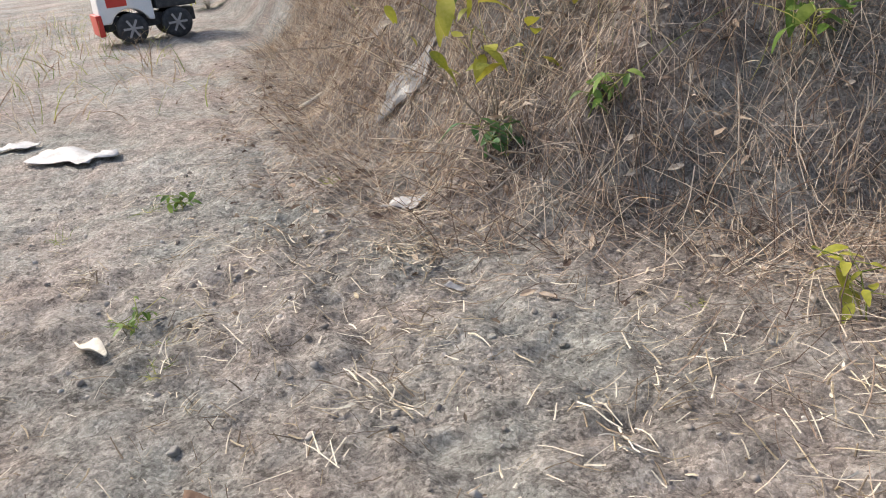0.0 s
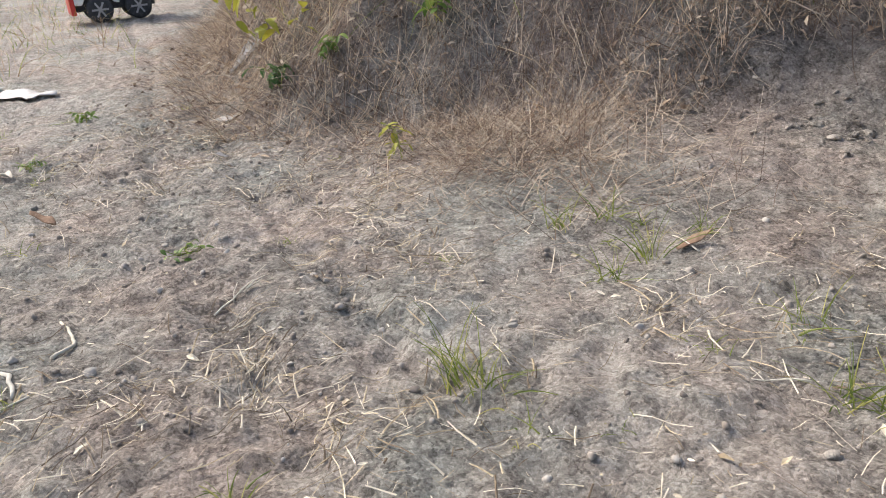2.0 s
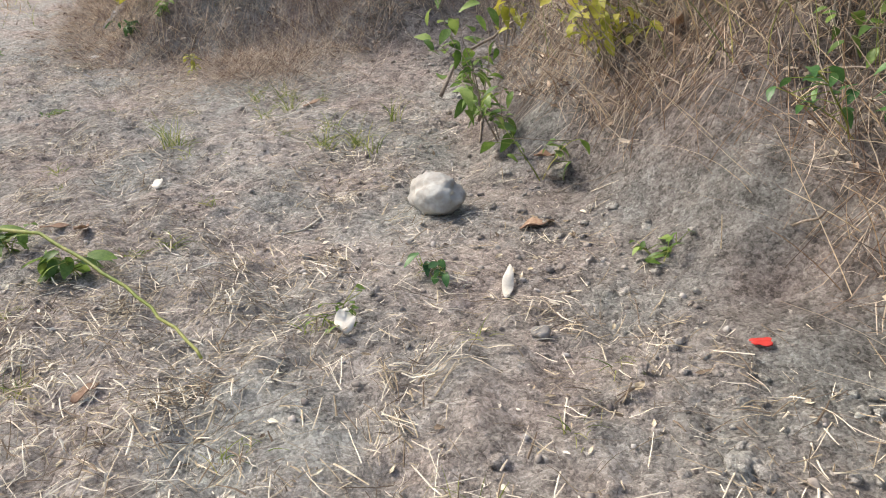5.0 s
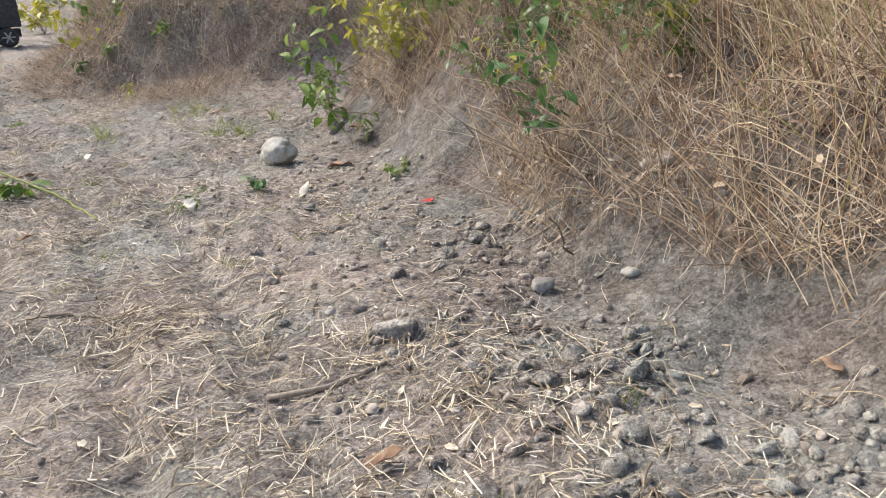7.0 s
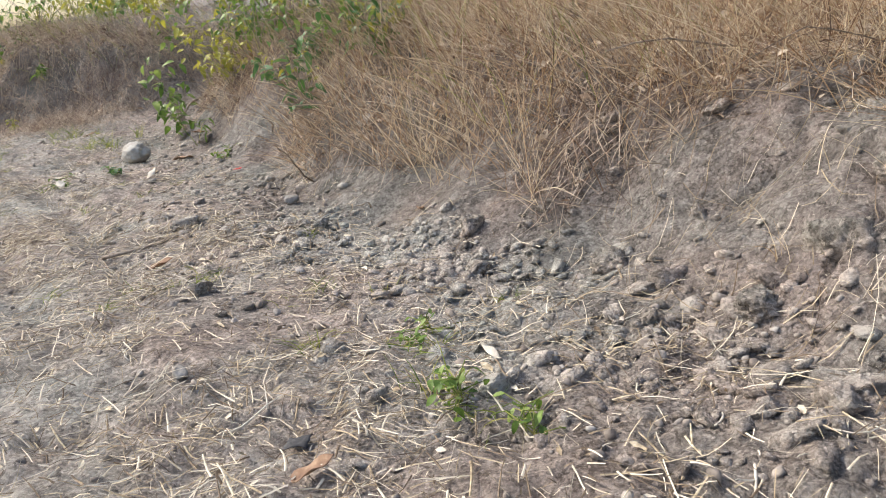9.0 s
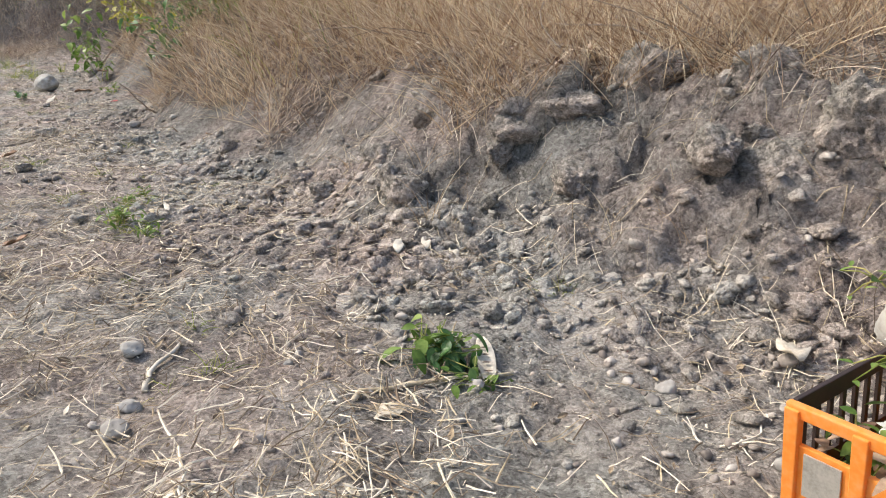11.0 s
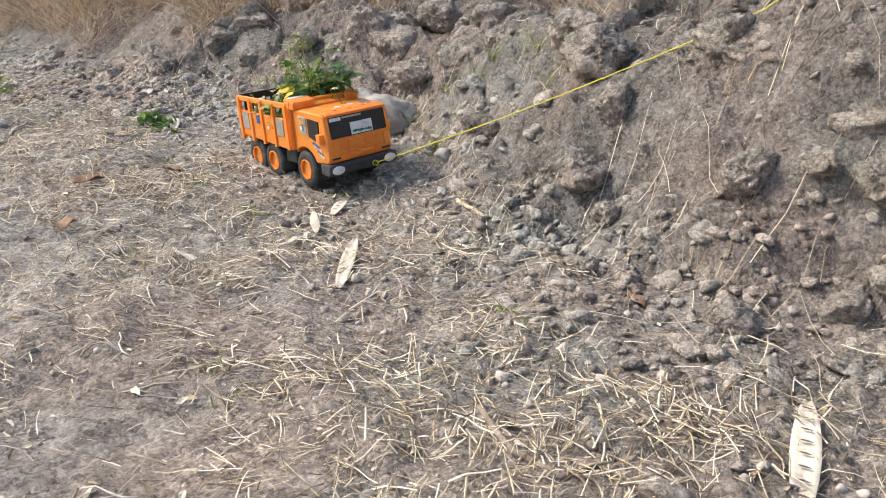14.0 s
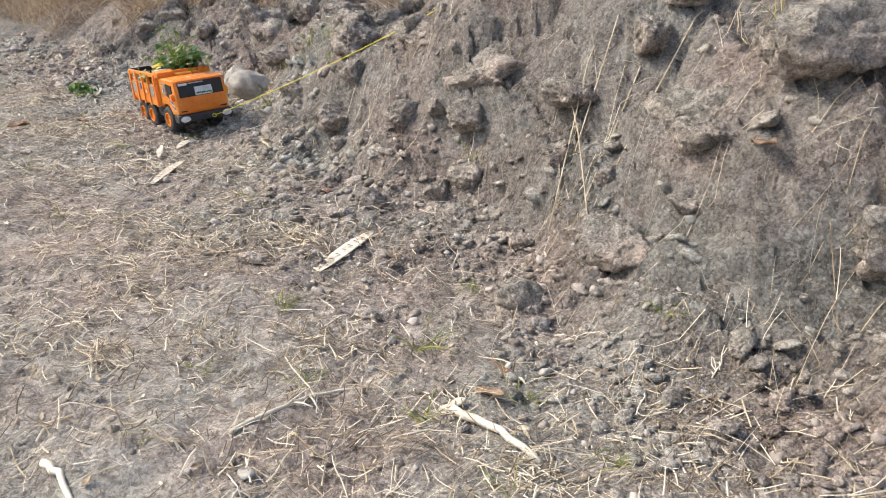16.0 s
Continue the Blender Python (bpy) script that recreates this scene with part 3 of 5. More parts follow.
for sd in (-1, 1):
    part("step_plate", front_panel(sd * 0.055 - 0.0035, sd * 0.055 + 0.0035, 0.086, 0.112, 0.0028, 0.003), M["orange"], cab)
    part("lamp_slot", front_panel(sd * 0.053 - 0.008, sd * 0.053 + 0.008, 0.0765, 0.0805, 0.0012), M["glassdark"], cab)
    # flank windows
    sy = sd * (HALF + 0.0008)
    win = slab([(0.050, 0.123), (0.088, 0.112), (0.094, 0.118), (0.094, 0.160), (0.050, 0.163)], sy - 0.0008, sy + 0.0008)
    part("side_window", win, M["glassdark"], truck, "black door window")
    qw = slab([(0.012, 0.128), (0.042, 0.124), (0.042, 0.163), (0.012, 0.165)], sy - 0.0008, sy + 0.0008)
    quarter = part("quarter_window", qw, M["silver"], truck, "small window with a peeling patterned sticker")
    for k in range(9):
        x0, z0 = random.uniform(0.017, 0.037), random.uniform(0.132, 0.158)
        st = slab([(x0 + random.uniform(0.0025, 0.006) * math.cos(a_), z0 + random.uniform(0.003, 0.007) * math.sin(a_)) for a_ in (0.2, 1.3, 2.4, 3.6, 4.7, 5.6)], sd * (HALF + 0.0015 + 0.00025 * k) - 0.0004, sd * (HALF + 0.0015 + 0.00025 * k) + 0.0004)
        part("sticker", st, (M["amber"], M["greenprint"], M["orange"], M["sticker"], M["navy"])[k % 5], quarter)
    for k, (c, z0) in enumerate((("blue", 0.103), ("sticker", 0.098), ("amber", 0.093), ("blue", 0.088), ("sticker", 0.083))):
        x0 = 0.060 + 0.006 * k
        st = slab([(x0, z0 + 0.006), (x0 + 0.03 - 0.003 * k, z0 - 0.004), (x0 + 0.034 - 0.003 * k, z0 - 0.001), (x0 + 0.006, z0 + 0.010)], sd * (HALF + 0.0008) - 0.0006, sd * (HALF + 0.0008) + 0.0006)
        part("stripe", st, M[c], cab)
    mir = boxed(0.094, 0.110, sd * (HALF + 0.004) - 0.005, sd * (HALF + 0.004) + 0.005, 0.113, 0.134, bevel=0.0015)
    part("mirror", mir, M["amber"] if sd > 0 else M["orange"], truck)
# roof stickers
random.seed(9)
for k in range(7):
    cx, cy, r = 0.072 + random.uniform(-0.02, 0.02), -0.02 + k * 0.011, random.uniform(0.006, 0.012)
    bm = bmesh.new()
    pts = [(cx + r * random.uniform(0.6, 1.1) * math.cos(a * 0.9), cy + r * random.uniform(0.6, 1.2) * math.sin(a * 0.9)) for a in range(7)]
    lo, up_ = [bm.verts.new((x, y, 0.1780 - (x - 0.02) * 0.029)) for x, y in pts], [bm.verts.new((x, y, 0.1791 - (x - 0.02) * 0.029)) for x, y in pts]
    bm.faces.new(lo[::-1])
    bm.faces.new(up_)
    for i in range(7):
        bm.faces.new((lo[i], lo[(i + 1) % 7], up_[(i + 1) % 7], up_[i]))
    part("sticker", bm, M["sticker"] if k % 3 else M["silver"], cab, "torn scrap of white sticker")
bump_ = part("bumper", slab([(0.094, 0.069), (0.131, 0.067), (0.134, 0.060), (0.132, 0.046), (0.126, 0.041), (0.094, 0.044)], -0.073, 0.073, 0.003), M["rubber"], truck, "scuffed black bumper")
for sd in (-1, 1):
    lamp = lathe([(0.0, 0), (0.0095, 0.0), (0.0095, 0.002), (0.007, 0.003), (0.001, 0.0034)], 20)
    bmesh.ops.transform(lamp, matrix=Matrix.Translation((0.1325, sd * 0.056, 0.0545)) @ Matrix.Rotation(radians(-90), 4, 'Z') @ Matrix.Diagonal((1.35, 1, 1, 1)), verts=lamp.verts)
    part("headlight", lamp, M["sticker"], bump_, "worn white round headlight sticker")
hook = Acc()
hook.tube([(0.132, 0.014, 0.052), (0.142, 0.016, 0.050), (0.147, 0.018, 0.053), (0.142, 0.020, 0.056), (0.133, 0.02, 0.055)], 0.0018, 0.0018, 6)
hook.make("tow_hook", M["rubber"], True, truck)
# dump body: open slatted flanks
BX0, BX1, BZ0, BZ1 = -0.272, -0.030, 0.088, 0.190
BY = 0.0725
bed = part("bed_floor", boxed(BX0, BX1, -BY + 0.004, BY - 0.004, BZ0, BZ0 + 0.008), M["orange"], truck)
for sd in (-1, 1):
    y0, y1 = sorted((sd * BY, sd * (BY - 0.004)))
    flank = part("side_board", slab([(BX0, BZ0 + 0.006), (BX1, BZ0 - 0.006), (BX1, 0.153), (BX0, 0.155)], y0, y1, 0.0008), M["orange"], truck)
    part("top_rail", boxed(BX0 - 0.003, BX1, y0 - 0.001, y1 + 0.001, BZ1 - 0.012, BZ1, bevel=0.0015), M["orange"], flank)
    xs = [BX0 + 0.004, BX0 + 0.061, BX0 + 0.118, BX0 + 0.175, BX1 - 0.006]
    for k, x in enumerate(xs):
        o0, o1 = sorted((sd * (BY - 0.004), sd * (BY + 0.003)))
        part("post", slab([(x - 0.0055, 0.082), (x + 0.0055, 0.082), (x + 0.0065, BZ1 - 0.004), (x - 0.0065, BZ1 - 0.004)], o0, o1, 0.001), M["orange"], flank)
    for k, x in enumerate(xs[:-1]):
        o0, o1 = sorted((sd * (BY + 0.0003), sd * (BY + 0.0015)))
        if k in (0, 3):
            part("sticker", boxed(x + 0.012, x + 0.044, o0, o1, 0.112, 0.150), M["silver"], flank, "worn silver sticker")
        elif k == 1:
            part("sticker", boxed(x + 0.030, x + 0.043, o0, o1, 0.130, 0.150), M["blue"], flank, "faded blue sticker")
        else:
            part("sticker", boxed(x + 0.024, x + 0.031, o0, o1, 0.120, 0.129), M["sticker"], flank)
tail = part("tailgate", boxed(BX0 - 0.001, BX0 + 0.004, -BY + 0.004, BY - 0.004, BZ1 - 0.016, BZ1 + 0.001, bevel=0.001), M["darkbrown"], truck, "dark brown slatted tailgate")
part("tail_board", boxed(BX0 - 0.001, BX0 + 0.003, -BY + 0.004, BY - 0.004, BZ0 + 0.004, BZ0 + 0.034), M["darkbrown"], tail)
for k in range(9):
    y = -0.058 + k * 0.0145
    part("slat", boxed(BX0, BX0 + 0.003, y - 0.0022, y + 0.0022, BZ0 + 0.034, BZ1 - 0.016), M["darkbrown"], tail)
# headboard: full-width wall with two shoulders that reach over the cab
head = part("headboard", boxed(BX1 - 0.004, BX1 + 0.014, -BY, BY, BZ0 - 0.004, BZ1 + 0.004, bevel=0.002), M["orange"], truck)
for sd, w in ((-1, 0.046), (1, 0.030)):
    y0, y1 = sorted((sd * (BY - 0.001), sd * (BY - w)))
    part("shoulder", slab([(BX1 - 0.012, BZ1 - 0.01), (BX1 + 0.030, BZ1 - 0.014), (BX1 + 0.034, BZ1 + 0.004), (BX1 + 0.008, BZ1 + 0.010), (BX1 - 0.012, BZ1 + 0.008)], y0, y1, 0.002), M["orange"], head)
part("canopy", slab([(BX1 + 0.01, BZ1 - 0.012), (BX1 + 0.034, BZ1 - 0.0125), (BX1 + 0.034, BZ1 - 0.008), (BX1 + 0.01, BZ1 - 0.002)], -0.03, 0.045, 0.001), M["orange"], head)
part("sticker", boxed(BX1 - 0.006, BX1 + 0.010, -0.066, -0.034, BZ1 + 0.0092, BZ1 + 0.0106), M["sticker"], head, "worn white sticker")
for k in range(2):
    o = BX1 + 0.003 + 0.006 * k
    part("column_rib", boxed(o, o + 0.0012, -BY - 0.0022, -BY + 0.001, BZ0, BZ1 - 0.012), M["orange"], head)
seat_ = pose(TX, TY, 0.0, 4.0, -4.5, TDIR) @ Matrix.Diagonal((1.0, 1.32, 1.04, 1.0))
gaps = []
for wx in (0.020, -0.132, -0.215):
    for wy in (-0.0545, 0.0545):
        w_ = seat_ @ Vector((wx, wy, 0))
        gaps.append(hz(w_.x, w_.y) - w_.z)
truck.matrix_world = Matrix.Translation((0, 0, sorted(gaps)[2] + 0.002)) @ seat_

# ---- the load: cut weeds heaped in the bed ----
weeds = new("cut_weed_bundle")
tagged(weeds, "freshly cut green weeds with white flowers lying in the truck bed", "plants")
random.seed(21)


def leaf_pose(p, yaw, pitch, roll=0.0):
    return Matrix.Translation(p) @ Euler((pitch, roll, yaw), 'XYZ').to_matrix().to_4x4()


stems, big, small, flower, heart, yel, dead = Acc(), Acc(), Acc(), Acc(), Acc(), Acc(), Acc()


def sprig(base, tip, r, leaves, acc_leaf, size):
    b, t = Vector(base), Vector(tip)
    mid = (b + t) / 2 + Vector((random.uniform(-1, 1), random.uniform(-1, 1), random.uniform(0, 1))) * 0.012
    pts = [b, (b + mid) / 2, mid, (mid + t) / 2, t]
    stems.tube(pts, r, r * 0.6, 5)
    for k in range(leaves):
        f = 0.35 + 0.65 * k / max(1, leaves - 1)
        p = b.lerp(mid, f * 2) if f < 0.5 else mid.lerp(t, f * 2 - 1)
        l = size * random.uniform(0.6, 1.15)
        acc_leaf.leaf(leaf_pose(p, random.uniform(0, 6.28), random.uniform(-0.5, 0.7), random.uniform(-0.6, 0.6)), l, l * random.uniform(0.5, 0.7), 0.25, random.uniform(0.1, 0.6), 5, 0.04)


# leafy head over the front of the bed
for k in range(12):
    bx, by = random.uniform(-0.10, -0.03), random.uniform(-0.03, 0.045)
    sprig((bx - 0.05, by, 0.12), (bx + random.uniform(-0.02, 0.045), by + random.uniform(-0.03, 0.04), random.uniform(0.195, 0.258)), 0.0016, 6, big, 0.030)
for k in range(9):
    sprig((-0.07, 0.03, 0.15), (random.uniform(-0.03, 0.03), random.uniform(0.02, 0.068), random.uniform(0.205, 0.262)), 0.0016, 5, big, 0.032)
for k in range(22):
    bx, by = random.uniform(-0.13, -0.03), random.uniform(-0.045, 0.05)
    sprig((bx - 0.04, by, 0.13), (bx + random.uniform(-0.04, 0.05), by + random.uniform(-0.03, 0.05), random.uniform(0.195, 0.275)), 0.0015, 7, small, 0.023)
# a heap of finer sprigs over the whole bed
for k in range(80):
    bx, by = random.uniform(-0.26, -0.03), random.uniform(-0.055, 0.055)
    sprig((bx, by, 0.10), (bx + random.uniform(-0.03, 0.06), by + random.uniform(-0.03, 0.03), random.uniform(0.15, 0.205)), 0.0012, 6, small, 0.019)
for k in range(90):
    p = (random.uniform(-0.255, -0.03), random.uniform(-0.06, 0.06), random.uniform(0.11, 0.19))
    dead.leaf(leaf_pose(p, random.uniform(0, 6.28), random.uniform(-0.4, 0.4)), 0.026, 0.010, 0.2, 0.3, 4)
# long bare stems that reach back and up
for tip in ((-0.20, 0.05, 0.262), (-0.245, 0.075, 0.285), (-0.10, -0.01, 0.300), (-0.085, 0.0, 0.325), (-0.30, 0.06, 0.24), (-0.16, 0.02, 0.25), (-0.22, -0.02, 0.225), (-0.05, 0.06, 0.29), (-0.23, 0.03, 0.25), (-0.26, 0.05, 0.265), (-0.19, 0.06, 0.235), (-0.12, 0.03, 0.31)):
    b = (random.uniform(-0.09, -0.04), random.uniform(-0.02, 0.03), 0.16)
    sprig(b, tip, 0.0015, 3, small, 0.018)
    for j in range(6):
        e = Vector(tip) + Vector((random.uniform(-0.035, 0.02), random.uniform(-0.03, 0.02), random.uniform(-0.02, 0.02)))
        stems.tube([tip, (Vector(tip) + e) / 2 + Vector((0, 0, 0.004)), e], 0.0009, 0.0006, 4)
        small.leaf(leaf_pose(e, random.uniform(0, 6.28), 0.4), 0.011, 0.005)
yel.leaf(leaf_pose((-0.070, -0.034, 0.208), 1.75, 0.25, -0.5), 0.056, 0.029, 0.2, 0.35, 7, 0.05)
yel.leaf(leaf_pose((-0.055, -0.042, 0.205), 2.2, -0.2, -0.7), 0.034, 0.015, 0.2, 0.35, 6, 0.05)
for c in ((-0.185, -0.03, 0.198), (-0.175, -0.055, 0.188), (-0.225, 0.02, 0.232), (-0.24, 0.0, 0.226), (0.02, 0.01, 0.212), (-0.02, 0.045, 0.226), (-0.13, -0.04, 0.2), (-0.2, 0.05, 0.245), (-0.21, -0.045, 0.18)):
    stems.tube([(c[0] + 0.03, c[1] + 0.01, 0.15), (c[0] + 0.008, c[1], c[2] - 0.015), c], 0.0011, 0.0008, 4)
    heart.lump(c, (0.0035, 0.0035, 0.003), 3.0)
    for k in range(6):
        flower.leaf(leaf_pose(c, k * 1.05 + random.uniform(-0.2, 0.2), random.uniform(-0.1, 0.5)), 0.009, 0.006, 0.1, 0.2, 3)
tagged(stems.make("stem", M["greengrass"], True, weeds), kind="stuff")
big.make("foliage", M["leafdeep"], True, weeds)
small.make("sprig_foliage", M["leaf"], True, weeds)
tagged(yel.make("yellow_leaf", M["goldleaf"], True, weeds), "large yellowing leaf")
dead.make("withered_leaves", M["leafdry"], True, weeds)
tagged(flower.make("petals", M["petal"], True, weeds), "white daisy petals", kind="stuff")
tagged(heart.make("flower_hearts", M["pollen"], True, weeds), kind="stuff")
weeds.matrix_world = truck.matrix_world

# ---- the tow string ----
tow = Acc()
p0 = truck.matrix_world @ Vector((0.144, 0.017, 0.053))
p1 = Vector((5.97, -2.87, hz(5.97, -2.87) + 0.01))
pts = []
for k in range(61):
    t = k / 60
    q = p0.lerp(p1, t)
    q.z = max(q.z - 0.06 * t * (1 - t), hz(q.x, q.y) + 0.004)
    pts.append(q + Vector((0, 0, 0.0006 * math.sin(k * 2.1))))
tow.tube(pts, 0.0013, 0.0013, 6)
for k in range(3):
    a = [p0 + Vector((0.007 * math.cos(t * 1.05 + k), 0.003 * math.sin(t * 2 + k), 0.006 * math.sin(t * 1.05 + k))) for t in range(7)]
    tow.tube(a, 0.0012, 0.0012, 5)
tagged(tow.make("tow_string", M["yellow"], True), "taut yellow nylon string tied to the toy truck's bumper", "string")

# ---- litter, broken earth and dry growth ----
random.seed(31)


def foot_at(s):
    return float(np.interp(s, FS, FN))


def on_ground(pts):
    """Heights for a list of (x, y)."""
    a = np.array(pts)
    return surface(a[:, 0], a[:, 1])


# crumbs and pebbles over the track
peb = Acc()
spots = []
for k in range(22000):
    s, n = random.uniform(-2.2, 8.3), random.uniform(-0.3, 2.3)
    if n > foot_at(s) + 0.1:
        continue
    near = n > foot_at(s) - 0.45
    if not near and vnoise(np.array(s * 2.3), np.array(n * 2.3), 8) < -0.1 and random.random() < 0.6:
        continue
    r = 0.0013 + 0.0060 * random.random() ** 5 + (0.008 * random.random() ** 4 if near and s > 2 else 0)
    spots.append((*xy(s, n), r))
zs = on_ground([(p[0], p[1]) for p in spots])
for (x, y, r), z in zip(spots, zs):
    peb.lump((x, y, z + r * 0.2), (r * random.uniform(0.8, 1.4), r, r), random.uniform(0, 50), 0.8, 0.3, shape=ICO_LOW if r < 0.0045 else SHAPE, cut=True)
tagged(peb.make("pebbles", M["pebble"], True), "small grey pebbles and dirt crumbs strewn on the track", "pebbles", kind="stuff")

# broken earth on the bank and at its foot
clods = Acc()
spots = []
for k in range(26000):
    s = random.uniform(-1.0, 8.6)
    f = foot_at(s)
    if s < 2.2 and random.random() < 0.6:
        continue
    d = random.gauss(-0.02, 0.13) if random.random() < 0.5 else random.uniform(-0.5, 0.6)
    if s < 3.2 and d > 0.15:
        continue
    if (d > 0.2 or d < -0.2) and random.random() < 0.45:
        continue
    if random.random() > (0.62 if s > 3.0 else 0.42) + 0.9 * float(noise.noise(Vector((s * 2.7, d * 2.7, 2.0)))):
        continue
    r = 0.0022 + 0.011 * random.random() ** 4 + (0.016 * random.random() ** 7 if s > 2.0 else 0)
    spots.append((*xy(s, f + d), r))
zs = on_ground([(p[0], p[1]) for p in spots])
for (x, y, r), z in zip(spots, zs):
    clods.lump((x, y, z + r * 0.12), (r * random.uniform(0.9, 1.5), r, r * random.uniform(0.7, 1.0)), random.uniform(0, 90), 0.68, 0.30, shape=ICO_LOW if r < 0.006 else SHAPE if r < 0.020 else ICO_MID, cut=True)
tagged(clods.make("earth_crumbs", M["crumb"], True), "broken dry earth crumbs along the foot of the bank", "soil crumbs", kind="stuff")

# straw strewn over the track


def lay(name, jobs, material, label, category, lift=0.002):
    """Strands that lie along the ground: each job is four (x, y), a width and a tip lift."""
    flatpts = np.array([q for j in jobs for q in j[0]])
    zs = surface(flatpts[:, 0], flatpts[:, 1]).reshape(-1, 4)
    acc = Acc()
    up = Vector((0, 0, 1))
    for (pts, w, tilt, base), z in zip(jobs, zs):
        acc.strand([(q[0], q[1], float(h) + lift + base + tilt * i) for i, (q, h) in enumerate(zip(pts, z))], w, w * 0.6, up, plain=w < 0.0019)
    return tagged(acc.make(name, material), label, category, kind="stuff")


def lying(s, n, l, w, tilt, base=0.0, a=None, bend=0.5):
    x, y = xy(s, n)
    ang, k = random.uniform(0, 6.28) if a is None else a, random.gauss(0, bend)
    pts = []
    for i in range(4):
        pts.append((x, y))
        x, y = x + math.cos(ang) * l / 3, y + math.sin(ang) * l / 3
        ang += k * 0.5
    return (pts, w, tilt, base)


def straw_line(s):
    """Where across the track most of the cut straw lies."""
    return float(np.interp(s, (0, 2, 4, 5.5, 6.5, 8), (1.2, 1.3, 1.35, 1.3, 1.15, 1.0)))


def straw_density(s, n):
    f = foot_at(s)
    d = 0.09 + 0.18 * min(1, max(0, (s + 0.1) / 1.3))
    d += 0.55 * max(0.0, 1 - abs(n - straw_line(s)) / 0.5) * min(1, max(0, (s - 0.5) / 0.9)) * (1 if s < 6.2 else 0.6)
    d += 0.30 * max(0.0, 1 - abs(n - f + 0.15) / 0.4)
    return d


jobs = []
for k in range(210000):
    s, n = random.uniform(-2.2, 8.4), random.uniform(-0.35, 2.3)
    if n > foot_at(s) + 0.15 or random.random() > straw_density(s, n):
        continue
    v = float(noise.noise(Vector((s * 2.1, n * 2.1, 4.0)))) + 0.6 * float(noise.noise(Vector((s * 7, n * 7, 9.0))))
    if random.random() > 0.55 + 1.6 * v:
        continue
    l = 0.006 + 0.062 * random.random() ** 2.6
    jobs.append(lying(s, n, l, (0.0007 + 0.0017 * random.random() ** 2) * (1.7 if random.random() < 0.08 else 1), random.uniform(0, 0.06) * l, random.uniform(0, 0.004), bend=0.14))
# matted clumps of cut stalks
for k in range(560):
    s = random.uniform(-1.6, 8.2)
    n = random.gauss(straw_line(s), 0.33)
    if s < 0.8 and random.random() < 0.6:
        continue
    if not -0.3 < n < foot_at(s) or abs(s - 5.4) + abs(n - 1.75) < 0.3:
        continue
    a, r = random.uniform(0, 6.28), random.uniform(0.03, 0.14)
    for j in range(int(random.uniform(25, 95))):
        jobs.append(lying(s + random.gauss(0, r), n + random.gauss(0, r * 0.7), 0.008 + 0.055 * random.random() ** 1.5, 0.0009 + 0.0026 * random.random() ** 2, random.uniform(0, 0.004), random.uniform(0, 0.012), a + random.gauss(0, 1.0), 0.16))
for k in range(3600):
    s = random.uniform(3.3, 8.4)
    d = random.uniform(-0.15, 0.75)
    jobs.append(lying(s, foot_at(s) + d, random.uniform(0.02, 0.13), random.uniform(0.0006, 0.0018), random.uniform(0, 0.004), random.uniform(0, 0.012), None, 0.4))
lay("straw_litter", jobs, M["straw"], "bleached dry straw and leaf shreds strewn on dirt", "straw")

# shreds of dead leaves and husks
shreds = Acc()
spots = []
for k in range(9000):
    s, n = random.uniform(-2.0, 8.3), random.uniform(-0.3, 2.2)
    if n < foot_at(s) + 0.1 and random.random() < 0.15 + 1.1 * straw_density(s, n):
        spots.append(xy(s, n))
for (x, y), z in zip(spots, on_ground(spots)):
    l = 0.005 + 0.018 * random.random() ** 2.5
    shreds.leaf(leaf_pose((x, y, float(z) + 0.003), random.uniform(0, 6.28), random.uniform(-0.1, 0.35), random.uniform(-0.5, 0.5)), l, l * random.uniform(0.25, 0.6), 0.3, random.uniform(-0.3, 0.4), 3, 0.1)
tagged(shreds.make("leaf_shreds", M["straw"]), "small tan shreds of dead leaves and husks on dirt", "leaf litter", kind="stuff")


def arch(acc, s, n, length, lean_s, lean_n, w, stiff=0.5, seg=5):
    x, y = xy(s, n)
    p = Vector((x, y, 0))
    d = Vector((lean_s * DX + lean_n * NX, lean_s * DY + lean_n * NY, 1.0)).normalized()
    sag = Vector((random.gauss(0, 0.35), random.gauss(0, 0.35), -stiff))
    pts = []
    for i in range(seg + 1):
        pts.append(p.copy())
        p += d * length / seg
        d = (d + sag / seg).normalized()
    acc.append((pts, w))


def grow(name, jobs, material, label, category):
    """Turns strands that start at height 0 into one mesh that stands on the ground."""
    zs = on_ground([(j[0][0].x, j[0][0].y) for j in jobs])
    acc = Acc()
    for (pts, w), z in zip(jobs, zs):
        low = [Vector((p.x, p.y, p.z + float(z) - 0.004)) for p in pts]
        acc.strand(low, w, w * 0.45, plain=w < 0.0019)
    return tagged(acc.make(name, material), label, category, kind="stuff")


def bare(s, n):
    """Parts of the vegetated bank that show bare earth."""
    f = foot_at(s)
    d = n - f
    if -0.45 < s < 1.3 and d < 0.22:
        return True
    if 1.3 <= s < 2.5 and d < 0.22 + 0.10 * math.sin(s * 5):
        return True
    if 2.5 <= s < 3.4 and d < 0.24 + 0.06 * math.sin(s * 9):
        return True
    return False


